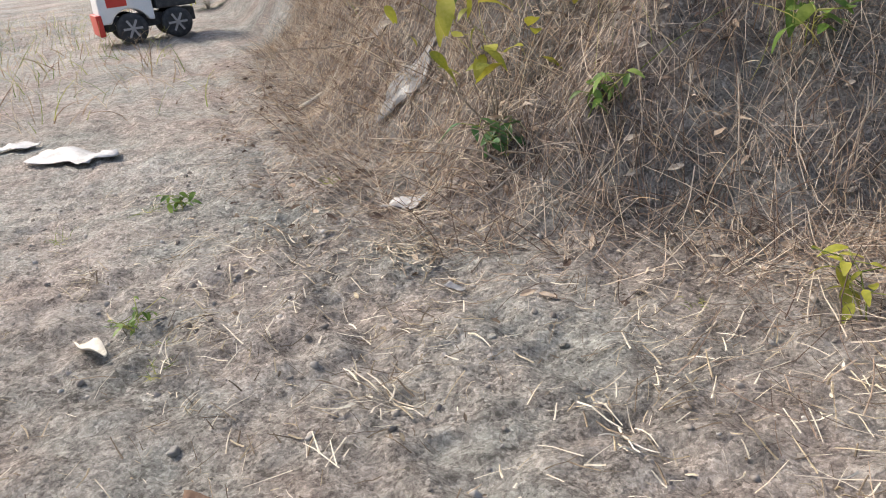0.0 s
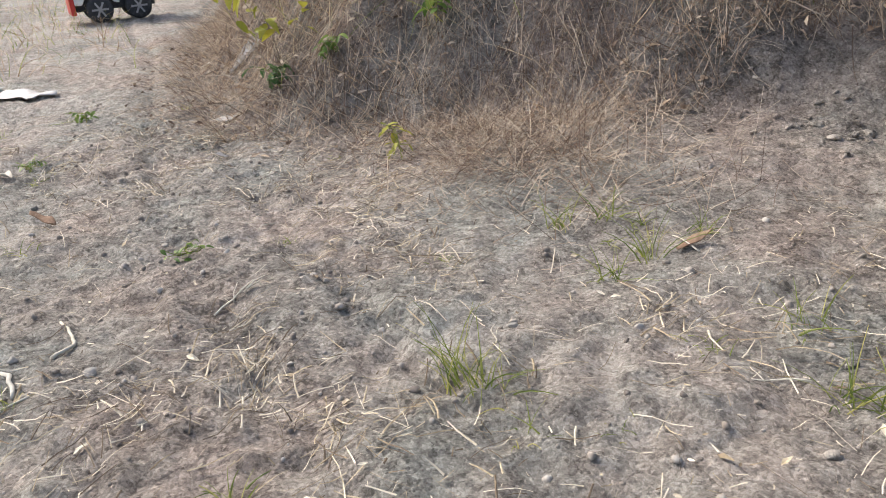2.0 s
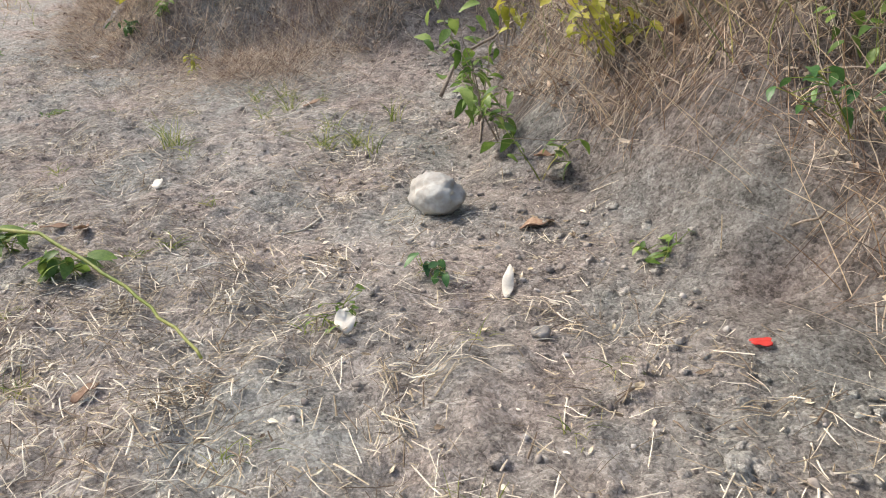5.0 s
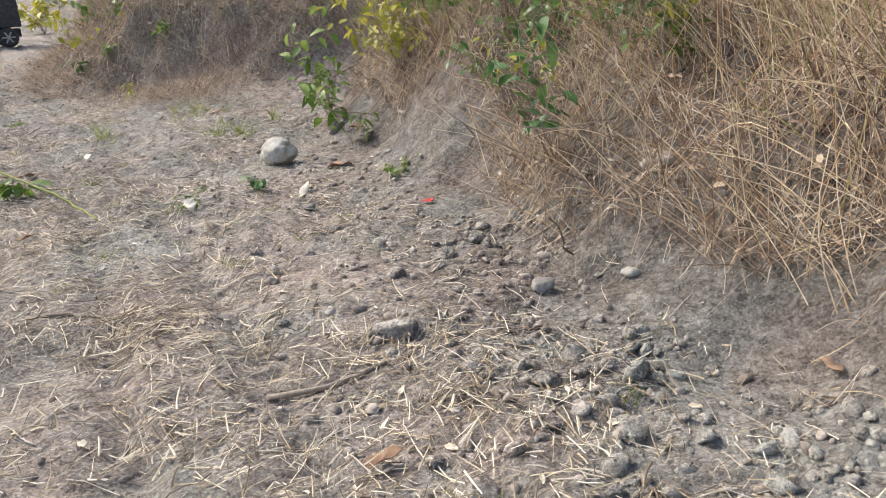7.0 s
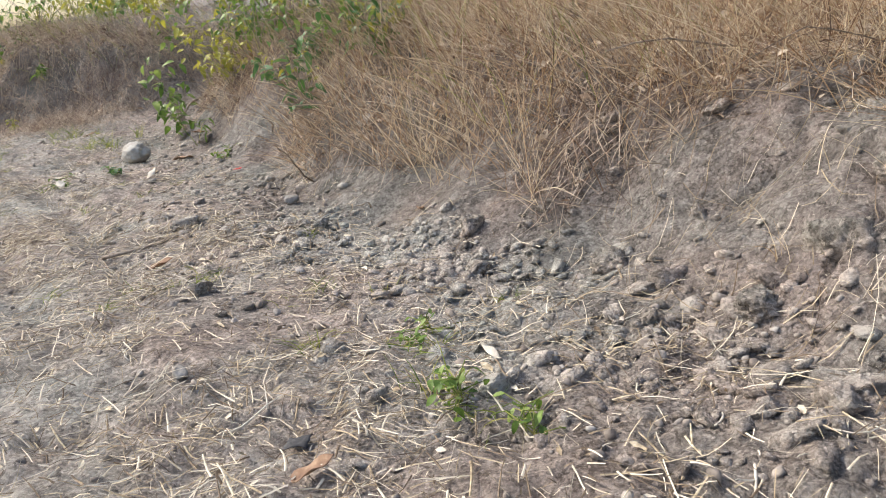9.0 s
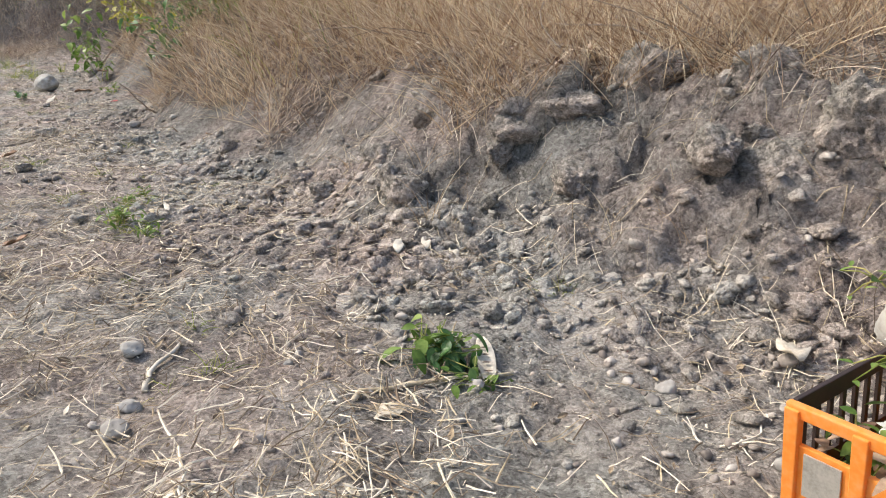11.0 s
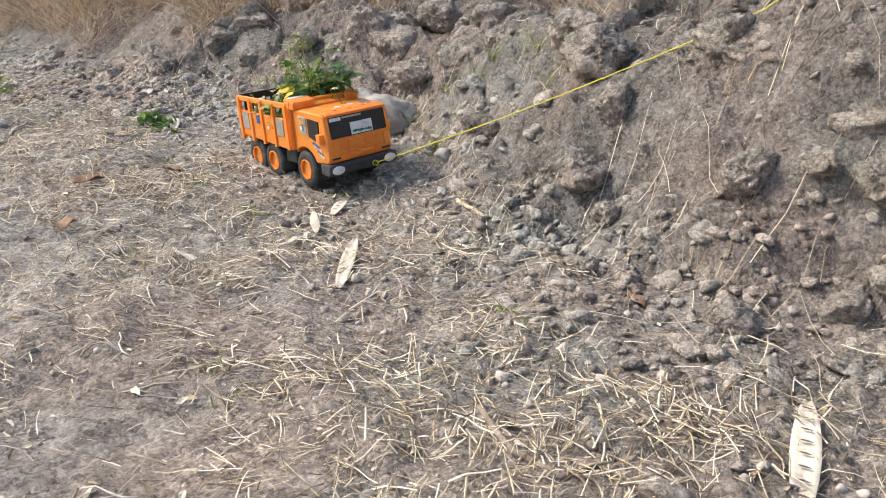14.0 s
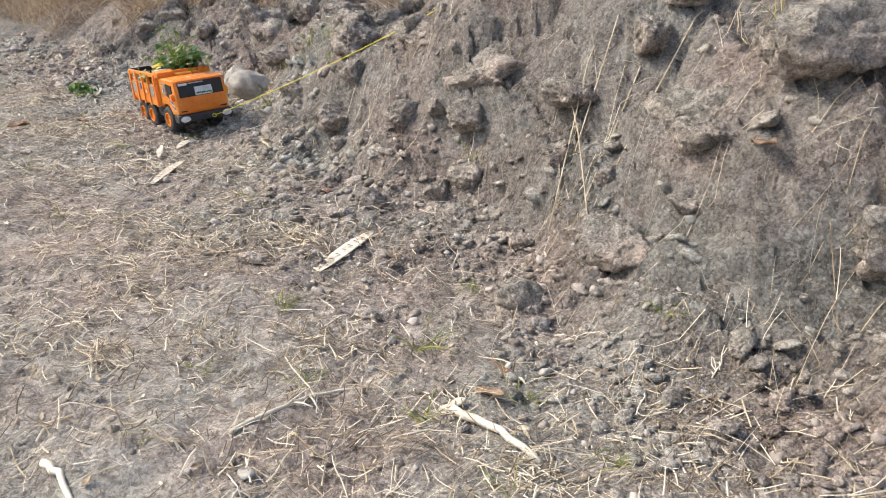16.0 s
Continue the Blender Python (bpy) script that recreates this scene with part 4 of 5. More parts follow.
mat_jobs = []
for k in range(125000):
    s = random.uniform(-4.2, 4.8)
    f = foot_at(s)
    d = random.uniform(-0.38, 1.0) if random.random() < 0.88 else random.uniform(0.9, 1.8)
    if bare(s, f + d) or (s > 3.3 and d < 0.40 + 0.1 * math.sin(s * 9)):
        continue
    if d < 0.2 and random.random() > max(0.0, (d + 0.38) / 0.58) ** 1.6:
        continue
    l = 0.018 + 0.12 * random.random() ** 1.9
    mat_jobs.append(lying(s, f + d, l, random.uniform(0.0007, 0.0022), random.uniform(0, 0.12) * l, random.uniform(0, 0.03) * min(1.0, max(0.1, d * 4)), bend=0.25))
for k in range(5200):
    s, n = random.gauss(-0.62, 0.24), random.gauss(1.98, 0.17)
    if n > foot_at(s):
        continue
    l = 0.02 + 0.11 * random.random() ** 1.8
    mat_jobs.append(lying(s, n, l, random.uniform(0.0008, 0.0022), random.uniform(0, 0.25) * l, random.uniform(0, 0.02), bend=0.25))
lay("dead_grass_mat", mat_jobs, M["drygrass"], "matted dead brown grass lying over the bank", "dry grass")
tang, gold, greeny = [], [], []
for k in range(42000):
    s = random.uniform(-4.2, 4.6)
    f = foot_at(s)
    d = random.uniform(-0.10, 1.0) if random.random() < 0.75 else random.uniform(0.8, 2.2)
    if bare(s, f + d) or (s > 3.3 and d < 0.38 + 0.1 * math.sin(s * 9)):
        continue
    v = float(vnoise(np.array(s * 3.3), np.array(d * 3.3), 51))
    if random.random() > (0.72 + 1.1 * v) * min(1.0, 0.25 + max(0.0, d + 0.1) / 0.35):
        continue
    l = random.uniform(0.05, 0.20) * (1 + 0.5 * (s > 1.5))
    lean = random.gauss(0, 0.9)
    job = tang if (s < 1.6 and random.random() < 0.8) or random.random() < 0.35 else gold
    arch(job, s, f + d, l, lean, random.gauss(-0.55, 0.7), random.uniform(0.0009, 0.0025), random.uniform(0.1, 0.8))
for k in range(12000):
    s = random.uniform(1.2, 6.4)
    f = foot_at(s)
    d = random.uniform(0.42 if s > 3.2 else 0.2, 1.5)
    if s > 5.0 and d < 0.62:
        continue
    if random.random() < (s - 4.4) / 2.4 or (s < 2.3 and random.random() < 0.6):
        continue
    arch(gold, s, f + d, random.uniform(0.12, 0.42), random.gauss(-0.2, 0.8), random.gauss(-0.2, 0.6), random.uniform(0.0009, 0.0024), random.uniform(0.05, 0.9), 5)
for k in range(1600):
    s = random.uniform(-3.6, 3.4)
    f = foot_at(s)
    d = random.uniform(0.3, 1.6)
    arch(greeny, s, f + d, random.uniform(0.10, 0.32), random.gauss(0, 0.4), random.gauss(-0.2, 0.4), random.uniform(0.0012, 0.003), random.uniform(0.3, 1.2))
for k in range(1500):
    s, n = random.uniform(-8, -3.0), random.uniform(-2.5, 1.2)
    arch(greeny if random.random() < 0.4 else gold, s, n, random.uniform(0.05, 0.22), random.gauss(0, 0.5), random.gauss(0, 0.5), random.uniform(0.002, 0.005), 0.8, 4)
grow("dry_tangle", tang, M["drygrass"], "matted brown dead grass and vines covering the bank", "dry grass")
grow("golden_grass", gold, M["goldgrass"], "tall golden dry grass leaning over the bank", "dry grass")
grow("green_grass", greeny, M["greengrass"], "yellow-green grass blades growing among dead stems", "grass")

# small withered leaves caught in the growth
litter = Acc()
spots = []
for k in range(16000):
    s = random.uniform(-4.0, 4.4)
    d = random.uniform(-0.3, 1.1)
    f = foot_at(s)
    if bare(s, f + d) or (s > 3.3 and d < 0.4) or random.random() > 0.2 + max(0.0, d + 0.3):
        continue
    spots.append((*xy(s, f + d), random.uniform(0.0, 0.05) * min(1.0, max(0.05, d * 3))))
for (x, y, up_), z in zip(spots, on_ground([(p[0], p[1]) for p in spots])):
    l = 0.008 + 0.026 * random.random() ** 2
    litter.leaf(leaf_pose((x, y, float(z) + 0.003 + up_), random.uniform(0, 6.28), random.uniform(-0.5, 0.5), random.uniform(-0.9, 0.9)), l, l * random.uniform(0.3, 0.65), 0.35, random.uniform(-0.4, 0.6), 3, 0.1)
tagged(litter.make("withered_leaf_litter", M["drygrass"]), "small withered brown leaves caught in the dead grass", "leaf litter", kind="stuff")

# dead twigs caught in the growth
twigs = Acc()
for k in range(420):
    s = random.uniform(-3.6, 5.0)
    f = foot_at(s)
    d = random.uniform(0.05, 1.0) if s < 3.4 else random.uniform(0.4, 1.0)
    if bare(s, f + d) and random.random() < 0.8:
        continue
    x, y = xy(s, f + d)
    z = hz(x, y)
    p, a = Vector((x, y, z + random.uniform(-0.01, 0.05))), random.uniform(0, 6.28)
    dr = Vector((math.cos(a), math.sin(a), random.uniform(-0.1, 0.9))).normalized()
    pts, l = [], random.uniform(0.10, 0.42)
    for i in range(6):
        pts.append(p.copy())
        p += dr * l / 5
        dr = (dr + Vector((random.gauss(0, 0.22), random.gauss(0, 0.22), random.gauss(-0.06, 0.15)))).normalized()
    r = random.uniform(0.0008, 0.0028)
    twigs.tube(pts, r, r * 0.5, 5)
tagged(twigs.make("dead_twigs", M["twig"], True), "thin grey-brown dead twigs tangled on the bank", "twigs", kind="stuff")

# ---- leafy weeds on the bank ----


def leafy_plant(x, y, tall, count, size, tint="leaf", lean=(0, 0), label="", group="bank weeds", spread=1.0):
    ob = new("leafy_weed")
    st, lf = Acc(), Acc()
    for b in range(max(2, count // 5)):
        d = Vector((lean[0] + random.gauss(0, 0.35) * spread, lean[1] + random.gauss(0, 0.35) * spread, 1)).normalized()
        p, pts = Vector((random.uniform(-0.01, 0.01), random.uniform(-0.01, 0.01), -0.01)), []
        l = tall * random.uniform(0.6, 1.05)
        for i in range(6):
            pts.append(p.copy())
            p = p + d * l / 5
            d = (d + Vector((random.gauss(0, 0.14), random.gauss(0, 0.14), -0.07))).normalized()
        st.tube(pts, 0.0013 + tall * 0.002, 0.0008, 5)
        for k in range(9):
            q = pts[2 + k % 4].lerp(pts[min(5, 3 + k % 4)], random.random())
            e = q + Vector((random.gauss(0, 0.02), random.gauss(0, 0.02), random.uniform(0, 0.015)))
            st.tube([q, e], 0.0009, 0.0007, 4)
            ls = size * random.uniform(0.55, 1.15)
            lf.leaf(leaf_pose(e, random.uniform(0, 6.28), random.uniform(-0.9, 0.4), random.uniform(-0.5, 0.5)), ls, ls * random.uniform(0.48, 0.66), 0.22, random.uniform(0.1, 0.7), 5, 0.03)
    st.make("stem", M["twig"] if tall > 0.2 else M["greengrass"], True, ob)
    lf.make("leaves", M[tint], True, ob)
    ob.location = (x, y, hz(x, y))
    return tagged(ob, label or "green broad-leaved weed growing out of the bank", "weed", group)


random.seed(77)
for x, y, tall, count, size, tint in ((0.05, 2.20, 0.48, 20, 0.055, "leafyel"), (0.26, 2.12, 0.14, 8, 0.045, "leaf"), (0.62, 2.20, 0.14, 8, 0.045, "leaf"),
                                      (0.30, 2.32, 0.22, 12, 0.05, "leaf"), (-0.15, 2.55, 0.30, 12, 0.055, "leaf"), (0.10, 2.12, 0.10, 8, 0.05, "leafdeep"),
                                      (0.69, 1.74, 0.10, 12, 0.032, "leafyel"),
                                      (2.05, 1.14, 0.34, 18, 0.050, "leaf"), (2.16, 0.94, 0.20, 12, 0.055, "leaf"), (2.32, 1.16, 0.42, 24, 0.052, "leaf"),
                                      (2.42, 0.92, 0.30, 18, 0.045, "leafyel"), (2.60, 0.82, 0.42, 24, 0.050, "leaf"), (2.30, 0.75, 0.16, 8, 0.045, "leaf"),
                                      (2.55, 1.20, 0.55, 30, 0.055, "leaf"), (2.05, 1.55, 0.55, 24, 0.05, "leafyel"), (2.85, 0.60, 0.45, 18, 0.05, "leaf"),
                                      (3.05, 0.06, 0.30, 12, 0.05, "leafdeep"), (3.10, 0.45, 0.45, 12, 0.05, "leaf"), (2.75, 0.85, 0.60, 30, 0.05, "leafyel"),
                                      (1.60, 2.30, 0.5, 18, 0.05, "leaf"), (1.85, 2.15, 0.5, 18, 0.05, "leafyel"), (0.9, 2.65, 0.45, 18, 0.05, "leaf"), (0.5, 2.9, 0.5, 18, 0.05, "leafyel"),
                                      (-0.6, 3.4, 0.5, 24, 0.05, "leaf"), (1.35, 2.75, 0.5, 24, 0.05, "leaf")):
    if x > 1.9:
        tall, count = tall * 1.25, int(count * 1.7)
    leafy_plant(x, y, tall, count, size, tint)
# small-leaved shrubs growing through the dead grass on the crest
for k in range(26):
    s = random.uniform(0.7, 2.35)
    leafy_plant(*xy(s, foot_at(s) + random.uniform(0.32, 0.66)), random.uniform(0.18, 0.36), random.randint(12, 26), random.uniform(0.028, 0.042), random.choice(("leaf", "leafdeep", "leaf", "leafyel")), lean=(-0.08, -0.1), group="crest shrubs", label="small-leaved yellow-green shrub among dead grass", spread=1.3)
# shrubs along the track, far behind
for k in range(30):
    s, n = random.uniform(-13, -5.5), random.uniform(-6, 6)
    if abs(n - 0.9) < 0.9 and s > -7.5:
        continue
    leafy_plant(*xy(s, n), random.uniform(0.5, 1.1), 60, 0.11, random.choice(("leaf", "leafyel", "leaf")), label="yellow-green shrub beside the far end of the track", group="far shrubs", spread=1.4)
for k in range(16):
    s = random.uniform(-4.5, 0.2)
    leafy_plant(*xy(s, foot_at(s) + random.uniform(0.5, 1.5)), random.uniform(0.3, 0.6), 30, 0.05, random.choice(("leaf", "leafyel")), group="bank shrubs", label="leafy yellow-green shrub on top of the bank")


def tuft(x, y, tall, blades, spread=0.5, material="greengrass", label="small tuft of green and yellow grass on dirt", w=0.0027):
    ob = Acc()
    for k in range(int(blades * 1.15)):
        a = random.uniform(0, 6.28)
        d = Vector((math.cos(a) * spread * random.uniform(0.1, 1.5), math.sin(a) * spread * random.uniform(0.1, 1.5), 1)).normalized()
        p, l, pts = Vector((random.gauss(0, 0.012), random.gauss(0, 0.012), -0.005)), tall * random.uniform(0.45, 1.05), []
        for i in range(5):
            pts.append(p.copy())
            p = p + d * l / 4
            d = (d + Vector((d.x, d.y, 0)) * 0.35 + Vector((0, 0, -0.16))).normalized()
        ob.strand(pts, w * random.uniform(0.6, 1.2), w * 0.3)
    o = ob.make("grass_tuft", M[material])
    o.location = (x, y, hz(x, y))
    return tagged(o, label, "grass tuft", "grass tufts")


for x, y, tall, blades, spread in ((1.18, 1.39, 0.11, 14, 0.5), (1.17, 0.90, 0.13, 22, 0.35), (1.20, 0.88, 0.10, 12, 0.5), (1.22, 0.89, 0.09, 12, 0.9), (1.62, 0.98, 0.10, 16, 0.6), (1.25, 1.44, 0.09, 14, 0.7),
                                   (1.55, 0.24, 0.05, 22, 1.4), (1.62, 0.28, 0.06, 18, 1.3), (1.02, 0.62, 0.05, 16, 1.2), (1.74, 1.24, 0.10, 14, 0.4), (1.66, 0.95, 0.09, 16, 0.7),
                                   (5.29, -2.38, 0.10, 12, 0.4), (5.60, -2.57, 0.12, 12, 0.5), (5.31, -2.42, 0.06, 10, 0.8), (5.35, -2.70, 0.05, 6, 1.2), (6.00, -3.27, 0.09, 9, 0.4),
                                   (5.62, -3.83, 0.06, 20, 1.2), (5.40, -3.18, 0.05, 12, 1.0), (5.52, -4.02, 0.03, 14, 1.0), (5.88, -3.95, 0.10, 10, 0.9), (6.56, -3.58, 0.12, 10, 0.9),
                                   (5.05, -2.05, 0.05, 14, 0.9), (5.24, -2.12, 0.07, 14, 0.8), (5.55, -2.55, 0.07, 10, 0.7), (5.9, -4.15, 0.05, 16, 1.1), (6.15, -4.25, 0.05, 12, 1.1),
                                   (3.10, -0.95, 0.05, 16, 1.2), (2.95, -0.98, 0.05, 16, 1.2), (3.42, -1.26, 0.06, 18, 1.0), (3.36, -1.02, 0.04, 16, 1.3), (3.30, -1.10, 0.04, 12, 1.3), (2.98, -1.10, 0.05, 14, 1.2),
                                   (3.62, -1.40, 0.07, 18, 0.9), (3.70, -1.47, 0.06, 18, 1.0), (3.60, -1.28, 0.05, 14, 1.0), (2.4, -0.25, 0.06, 12, 0.9), (5.36, -2.18, 0.10, 16, 0.8), (5.45, -2.30, 0.12, 16, 0.7), (5.53, -2.42, 0.11, 14, 0.8), (5.40, -2.26, 0.08, 14, 1.0), (5.60, -2.52, 0.08, 12, 1.0), (1.72, 1.00, 0.12, 20, 0.6), (1.80, 0.92, 0.10, 14, 0.7), (1.58, 1.12, 0.09, 14, 0.8), (1.35, 1.30, 0.11, 16, 0.5), (1.30, 1.22, 0.08, 14, 0.9), (5.70, -4.05, 0.05, 18, 1.2), (6.05, -4.1, 0.06, 14, 1.2), (6.3, -3.95, 0.05, 14, 1.2), (4.9, -2.75, 0.05, 16, 1.2), (4.6, -2.35, 0.04, 14, 1.3), (4.75, -2.6, 0.05, 14, 1.2), (2.5, -0.1, 0.05, 10, 0.8)):
    tuft(x, y, tall, blades, spread)
for k in range(210):
    s, n = random.uniform(-2.2, 8.0), random.uniform(-0.4, 2.0)
    if n < foot_at(s) and abs(s - 5.4) + abs(n - 1.75) > 0.35:
        tuft(*xy(s, n), random.uniform(0.02, 0.06), random.randint(6, 16), random.uniform(0.6, 1.5), random.choice(("greengrass", "straw", "greengrass")), "low sparse tuft of grass on dirt", 0.0023)
# dry upright stalks standing on the earth bank
for k in range(44):
    s = random.uniform(3.6, 8.2)
    tuft(*xy(s, foot_at(s) + random.uniform(0.02, 0.5)), random.uniform(0.08, 0.28), random.randint(2, 6), random.uniform(0.3, 1.1), random.choice(("goldgrass", "straw")), "dry yellow grass stalks standing on the earth bank", 0.0018)

# forked pale rootlets and stubble pulled up with the straw
random.seed(63)
roots = Acc()
for k in range(520):
    s, n = random.uniform(-1.6, 8.3), random.uniform(-0.25, 2.1)
    if n > foot_at(s) or random.random() > 0.25 + 0.75 * min(1.0, max(0.0, (s - 0.5) / 1.5)):
        continue
    x, y = xy(s, n)
    a, l = random.uniform(0, 6.28), random.uniform(0.025, 0.085)
    r = random.uniform(0.0008, 0.0019)

    def limb(x, y, a, l, r, lift):
        pts = []
        for i in range(5):
            pts.append((x, y, hz(x, y) + r + 0.001 + lift * i))
            x, y = x + math.cos(a) * l / 4, y + math.sin(a) * l / 4
            a += random.gauss(0, 0.28)
        roots.tube(pts, r, r * 0.5, 5)
        return pts

    main = limb(x, y, a, l, r, random.uniform(0, 0.003))
    for j in range(random.randint(1, 3)):
        q = main[random.randint(1, 3)]
        limb(q[0], q[1], a + random.choice((-1, 1)) * random.uniform(0.4, 1.0), l * random.uniform(0.3, 0.6), r * 0.7, random.uniform(0, 0.004))
tagged(roots.make("dry_rootlets", M["palehusk"], True), "pale forked rootlets and stubble lying on the dirt", "rootlets", kind="stuff")

# ---- stones, sticks and litter, each a thing ----
random.seed(101)


def rock(x, y, size, material="stone", label="rounded grey stone lying on dirt", flat=0.75, seed=None, rough=0.16, sink=0.25, yaw=None, name="stone", group="stones", lift=0.0, centre=None):
    a = Acc()
    sd = random.uniform(0, 60) if seed is None else seed
    q = Euler((random.uniform(-0.15, 0.15), random.uniform(-0.15, 0.15), random.uniform(0, 6.3) if yaw is None else yaw)).to_matrix()
    a.lump((0, 0, 0), size, sd, flat, rough, q, ICO_HIGH if max(size) > 0.03 else ICO_MID, name == "earth_clod" or max(size) < 0.045)
    ob = a.make(name, M[material], True)
    ob.location = (x, y, hz(x, y) + size[2] * flat * (1 - 2 * sink) + lift if centre is None else centre)
    return tagged(ob, label, "stone" if name != "earth_clod" else "earth clod", group)


rock(2.085, 0.60, (0.082, 0.052, 0.048), "stone_pale", "large pale rounded rock, greenish on one face", 0.95, 12, 0.12, 0.15, -0.75, name="rock", group="rocks")
rock(5.16, -2.07, (0.090, 0.068, 0.072), "stone", "smooth grey boulder at the foot of the earth bank", 0.95, 5, 0.12, 0.2, -0.4, name="rock", group="rocks")
rock(5.09, -1.93, (0.056, 0.046, 0.060), "stone_pale", "pale rounded rock leaning beside a larger boulder", 0.95, 8, 0.12, 0.2, 0.3, name="rock", group="rocks")
for x, y, r in ((-0.08, 1.30, 0.013), (0.53, 0.75, 0.013), (0.66, 0.77, 0.014), (1.20, 1.03, 0.011), (1.91, 0.31, 0.014), (2.09, 0.42, 0.012), (2.41, 0.12, 0.022), (3.07, -0.32, 0.030),
                (3.28, -0.13, 0.030), (3.22, -0.31, 0.022), (3.24, -0.11, 0.022), (3.26, -1.38, 0.019), (4.01, -2.02, 0.022), (4.08, -2.15, 0.019), (4.09, -2.20, 0.022), (3.63, -1.72, 0.014),
                (4.75, -2.01, 0.020), (4.73, -2.04, 0.014), (4.39, -2.75, 0.020), (5.32, -2.46, 0.035), (4.79, -2.67, 0.009), (5.20, -3.62, 0.013), (5.75, -3.37, 0.017), (5.83, -3.92, 0.014),
                (6.09, -4.02, 0.016), (6.37, -3.81, 0.017), (6.63, -3.75, 0.030), (6.69, -3.95, 0.045), (5.65, -4.28, 0.016), (5.62, -4.24, 0.010), (4.24, -2.02, 0.010), (4.85, -2.18, 0.016), (4.06, -1.29, 0.011)):
    r *= 0.68
    rock(x, y, (r * random.uniform(1.0, 1.35), r, r), random.choice(("stone", "stone", "stone_pale")), seed=random.uniform(0, 60), sink=0.2)
# large lumps of the earth bank
random.seed(55)
for s, d, zup, r in ((4.30, 0.50, 0.02, 0.075), (4.55, 0.42, 0.0, 0.06), (4.78, 0.36, 0.03, 0.095), (4.86, 0.24, 0.0, 0.075), (4.60, 0.20, 0.0, 0.055), (4.35, 0.22, 0.0, 0.06), (4.15, 0.30, 0.0, 0.055),
                     (4.05, 0.12, 0.0, 0.045), (4.95, 0.40, 0.06, 0.085), (5.05, 0.16, 0.0, 0.065), (5.15, 0.45, 0.02, 0.075), (5.45, 0.28, 0.0, 0.045), (5.60, 0.16, 0.0, 0.05), (5.75, 0.34, 0.0, 0.06),
                     (5.95, 0.20, 0.0, 0.06), (6.10, 0.40, 0.02, 0.07), (6.30, 0.20, 0.0, 0.05), (6.50, 0.10, 0.0, 0.045), (6.62, 0.02, 0.0, 0.04), (6.80, 0.05, 0.0, 0.05), (6.95, 0.36, 0.0, 0.06),
                     (7.10, 0.14, 0.0, 0.07), (7.35, 0.36, 0.02, 0.09), (7.55, 0.22, 0.02, 0.10), (7.75, 0.40, 0.02, 0.085), (7.95, 0.25, 0.0, 0.08), (6.38, -0.02, 0.0, 0.04), (7.00, -0.06, 0.0, 0.045),
                     (3.10, 0.12, 0.0, 0.040), (3.48, 0.14, 0.0, 0.035), (3.62, 0.10, 0.0, 0.030), (3.85, 0.20, 0.0, 0.05), (0.95, 0.10, 0.0, 0.030), (0.55, 0.05, 0.0, 0.026), (1.15, 0.14, 0.0, 0.03)):
    rock(*xy(s, foot_at(s) + d), (r * random.uniform(1.0, 1.4), r * 0.85, r * random.uniform(0.75, 0.95)), "clod", "rough lump of dry grey earth on the bank", 0.95, random.uniform(0, 90), 0.24, 0.5, name="earth_clod", group="earth lumps", lift=zup)

for k in range(34):
    s = random.uniform(3.7, 8.3)
    r = random.uniform(0.022, 0.055)
    rock(*xy(s, foot_at(s) + random.uniform(0.0, 0.6)), (r * random.uniform(1.0, 1.5), r * 0.85, r * random.uniform(0.7, 0.95)), "clod", "rough lump of dry grey earth on the bank", 0.95, random.uniform(0, 90), 0.3, 0.5, name="earth_clod", group="earth lumps")

for x, y, z, sx, sy, sz in ((6.02, -3.12, 0.335, 0.135, 0.075, 0.062), (6.06, -3.12, 0.190, 0.12, 0.060, 0.060), (6.17, -3.28, 0.20, 0.08, 0.050, 0.050), (5.86, -2.93, 0.235, 0.12, 0.080, 0.080), (6.22, -3.39, 0.355, 0.075, 0.06, 0.042),
                            (6.47, -3.66, 0.345, 0.16, 0.095, 0.085), (6.36, -3.55, 0.20, 0.10, 0.07, 0.07), (5.86, -2.86, 0.40, 0.10, 0.07, 0.05), (5.63, -2.62, 0.36, 0.11, 0.08, 0.06),
                            (5.07, -1.63, 0.31, 0.085, 0.07, 0.085), (4.83, -1.27, 0.34, 0.070, 0.055, 0.045), (4.98, -1.60, 0.20, 0.09, 0.07, 0.06), (5.22, -1.74, 0.22, 0.10, 0.08, 0.08), (5.38, -1.93, 0.23, 0.09, 0.07, 0.06),
                            (5.52, -2.04, 0.24, 0.09, 0.065, 0.06), (5.55, -2.30, 0.17, 0.09, 0.06, 0.05), (4.62, -1.30, 0.26, 0.08, 0.06, 0.05)):
    rock(x, y, (sx, sy, sz), "clod", "large block of dry earth jutting from the bank", 1.0, random.uniform(0, 90), 0.26, yaw=-0.75 + random.uniform(-0.3, 0.3), name="earth_clod", group="earth lumps", centre=z)


def dead_leaf(x, y, length, width, material="leafdry", label="curled brown dead leaf on dirt", pitch=0.06, yaw=None, curl=-0.12, name="dead_leaf", category="leaf"):
    a = Acc()
    a.leaf(leaf_pose((0, 0, 0), random.uniform(0, 6.28) if yaw is None else yaw, pitch, random.uniform(-0.2, 0.2)), length, width, random.uniform(0.3, 0.8), curl + random.uniform(-0.2, 0.2), 10, 0.12)
    ob = a.make(name, M[material], True)
    mod = ob.modifiers.new("thick", 'SOLIDIFY')
    mod.thickness = 0.0012
    ob.location = (x, y, hz(x, y) + 0.006)
    return tagged(ob, label, category, "dead leaves")


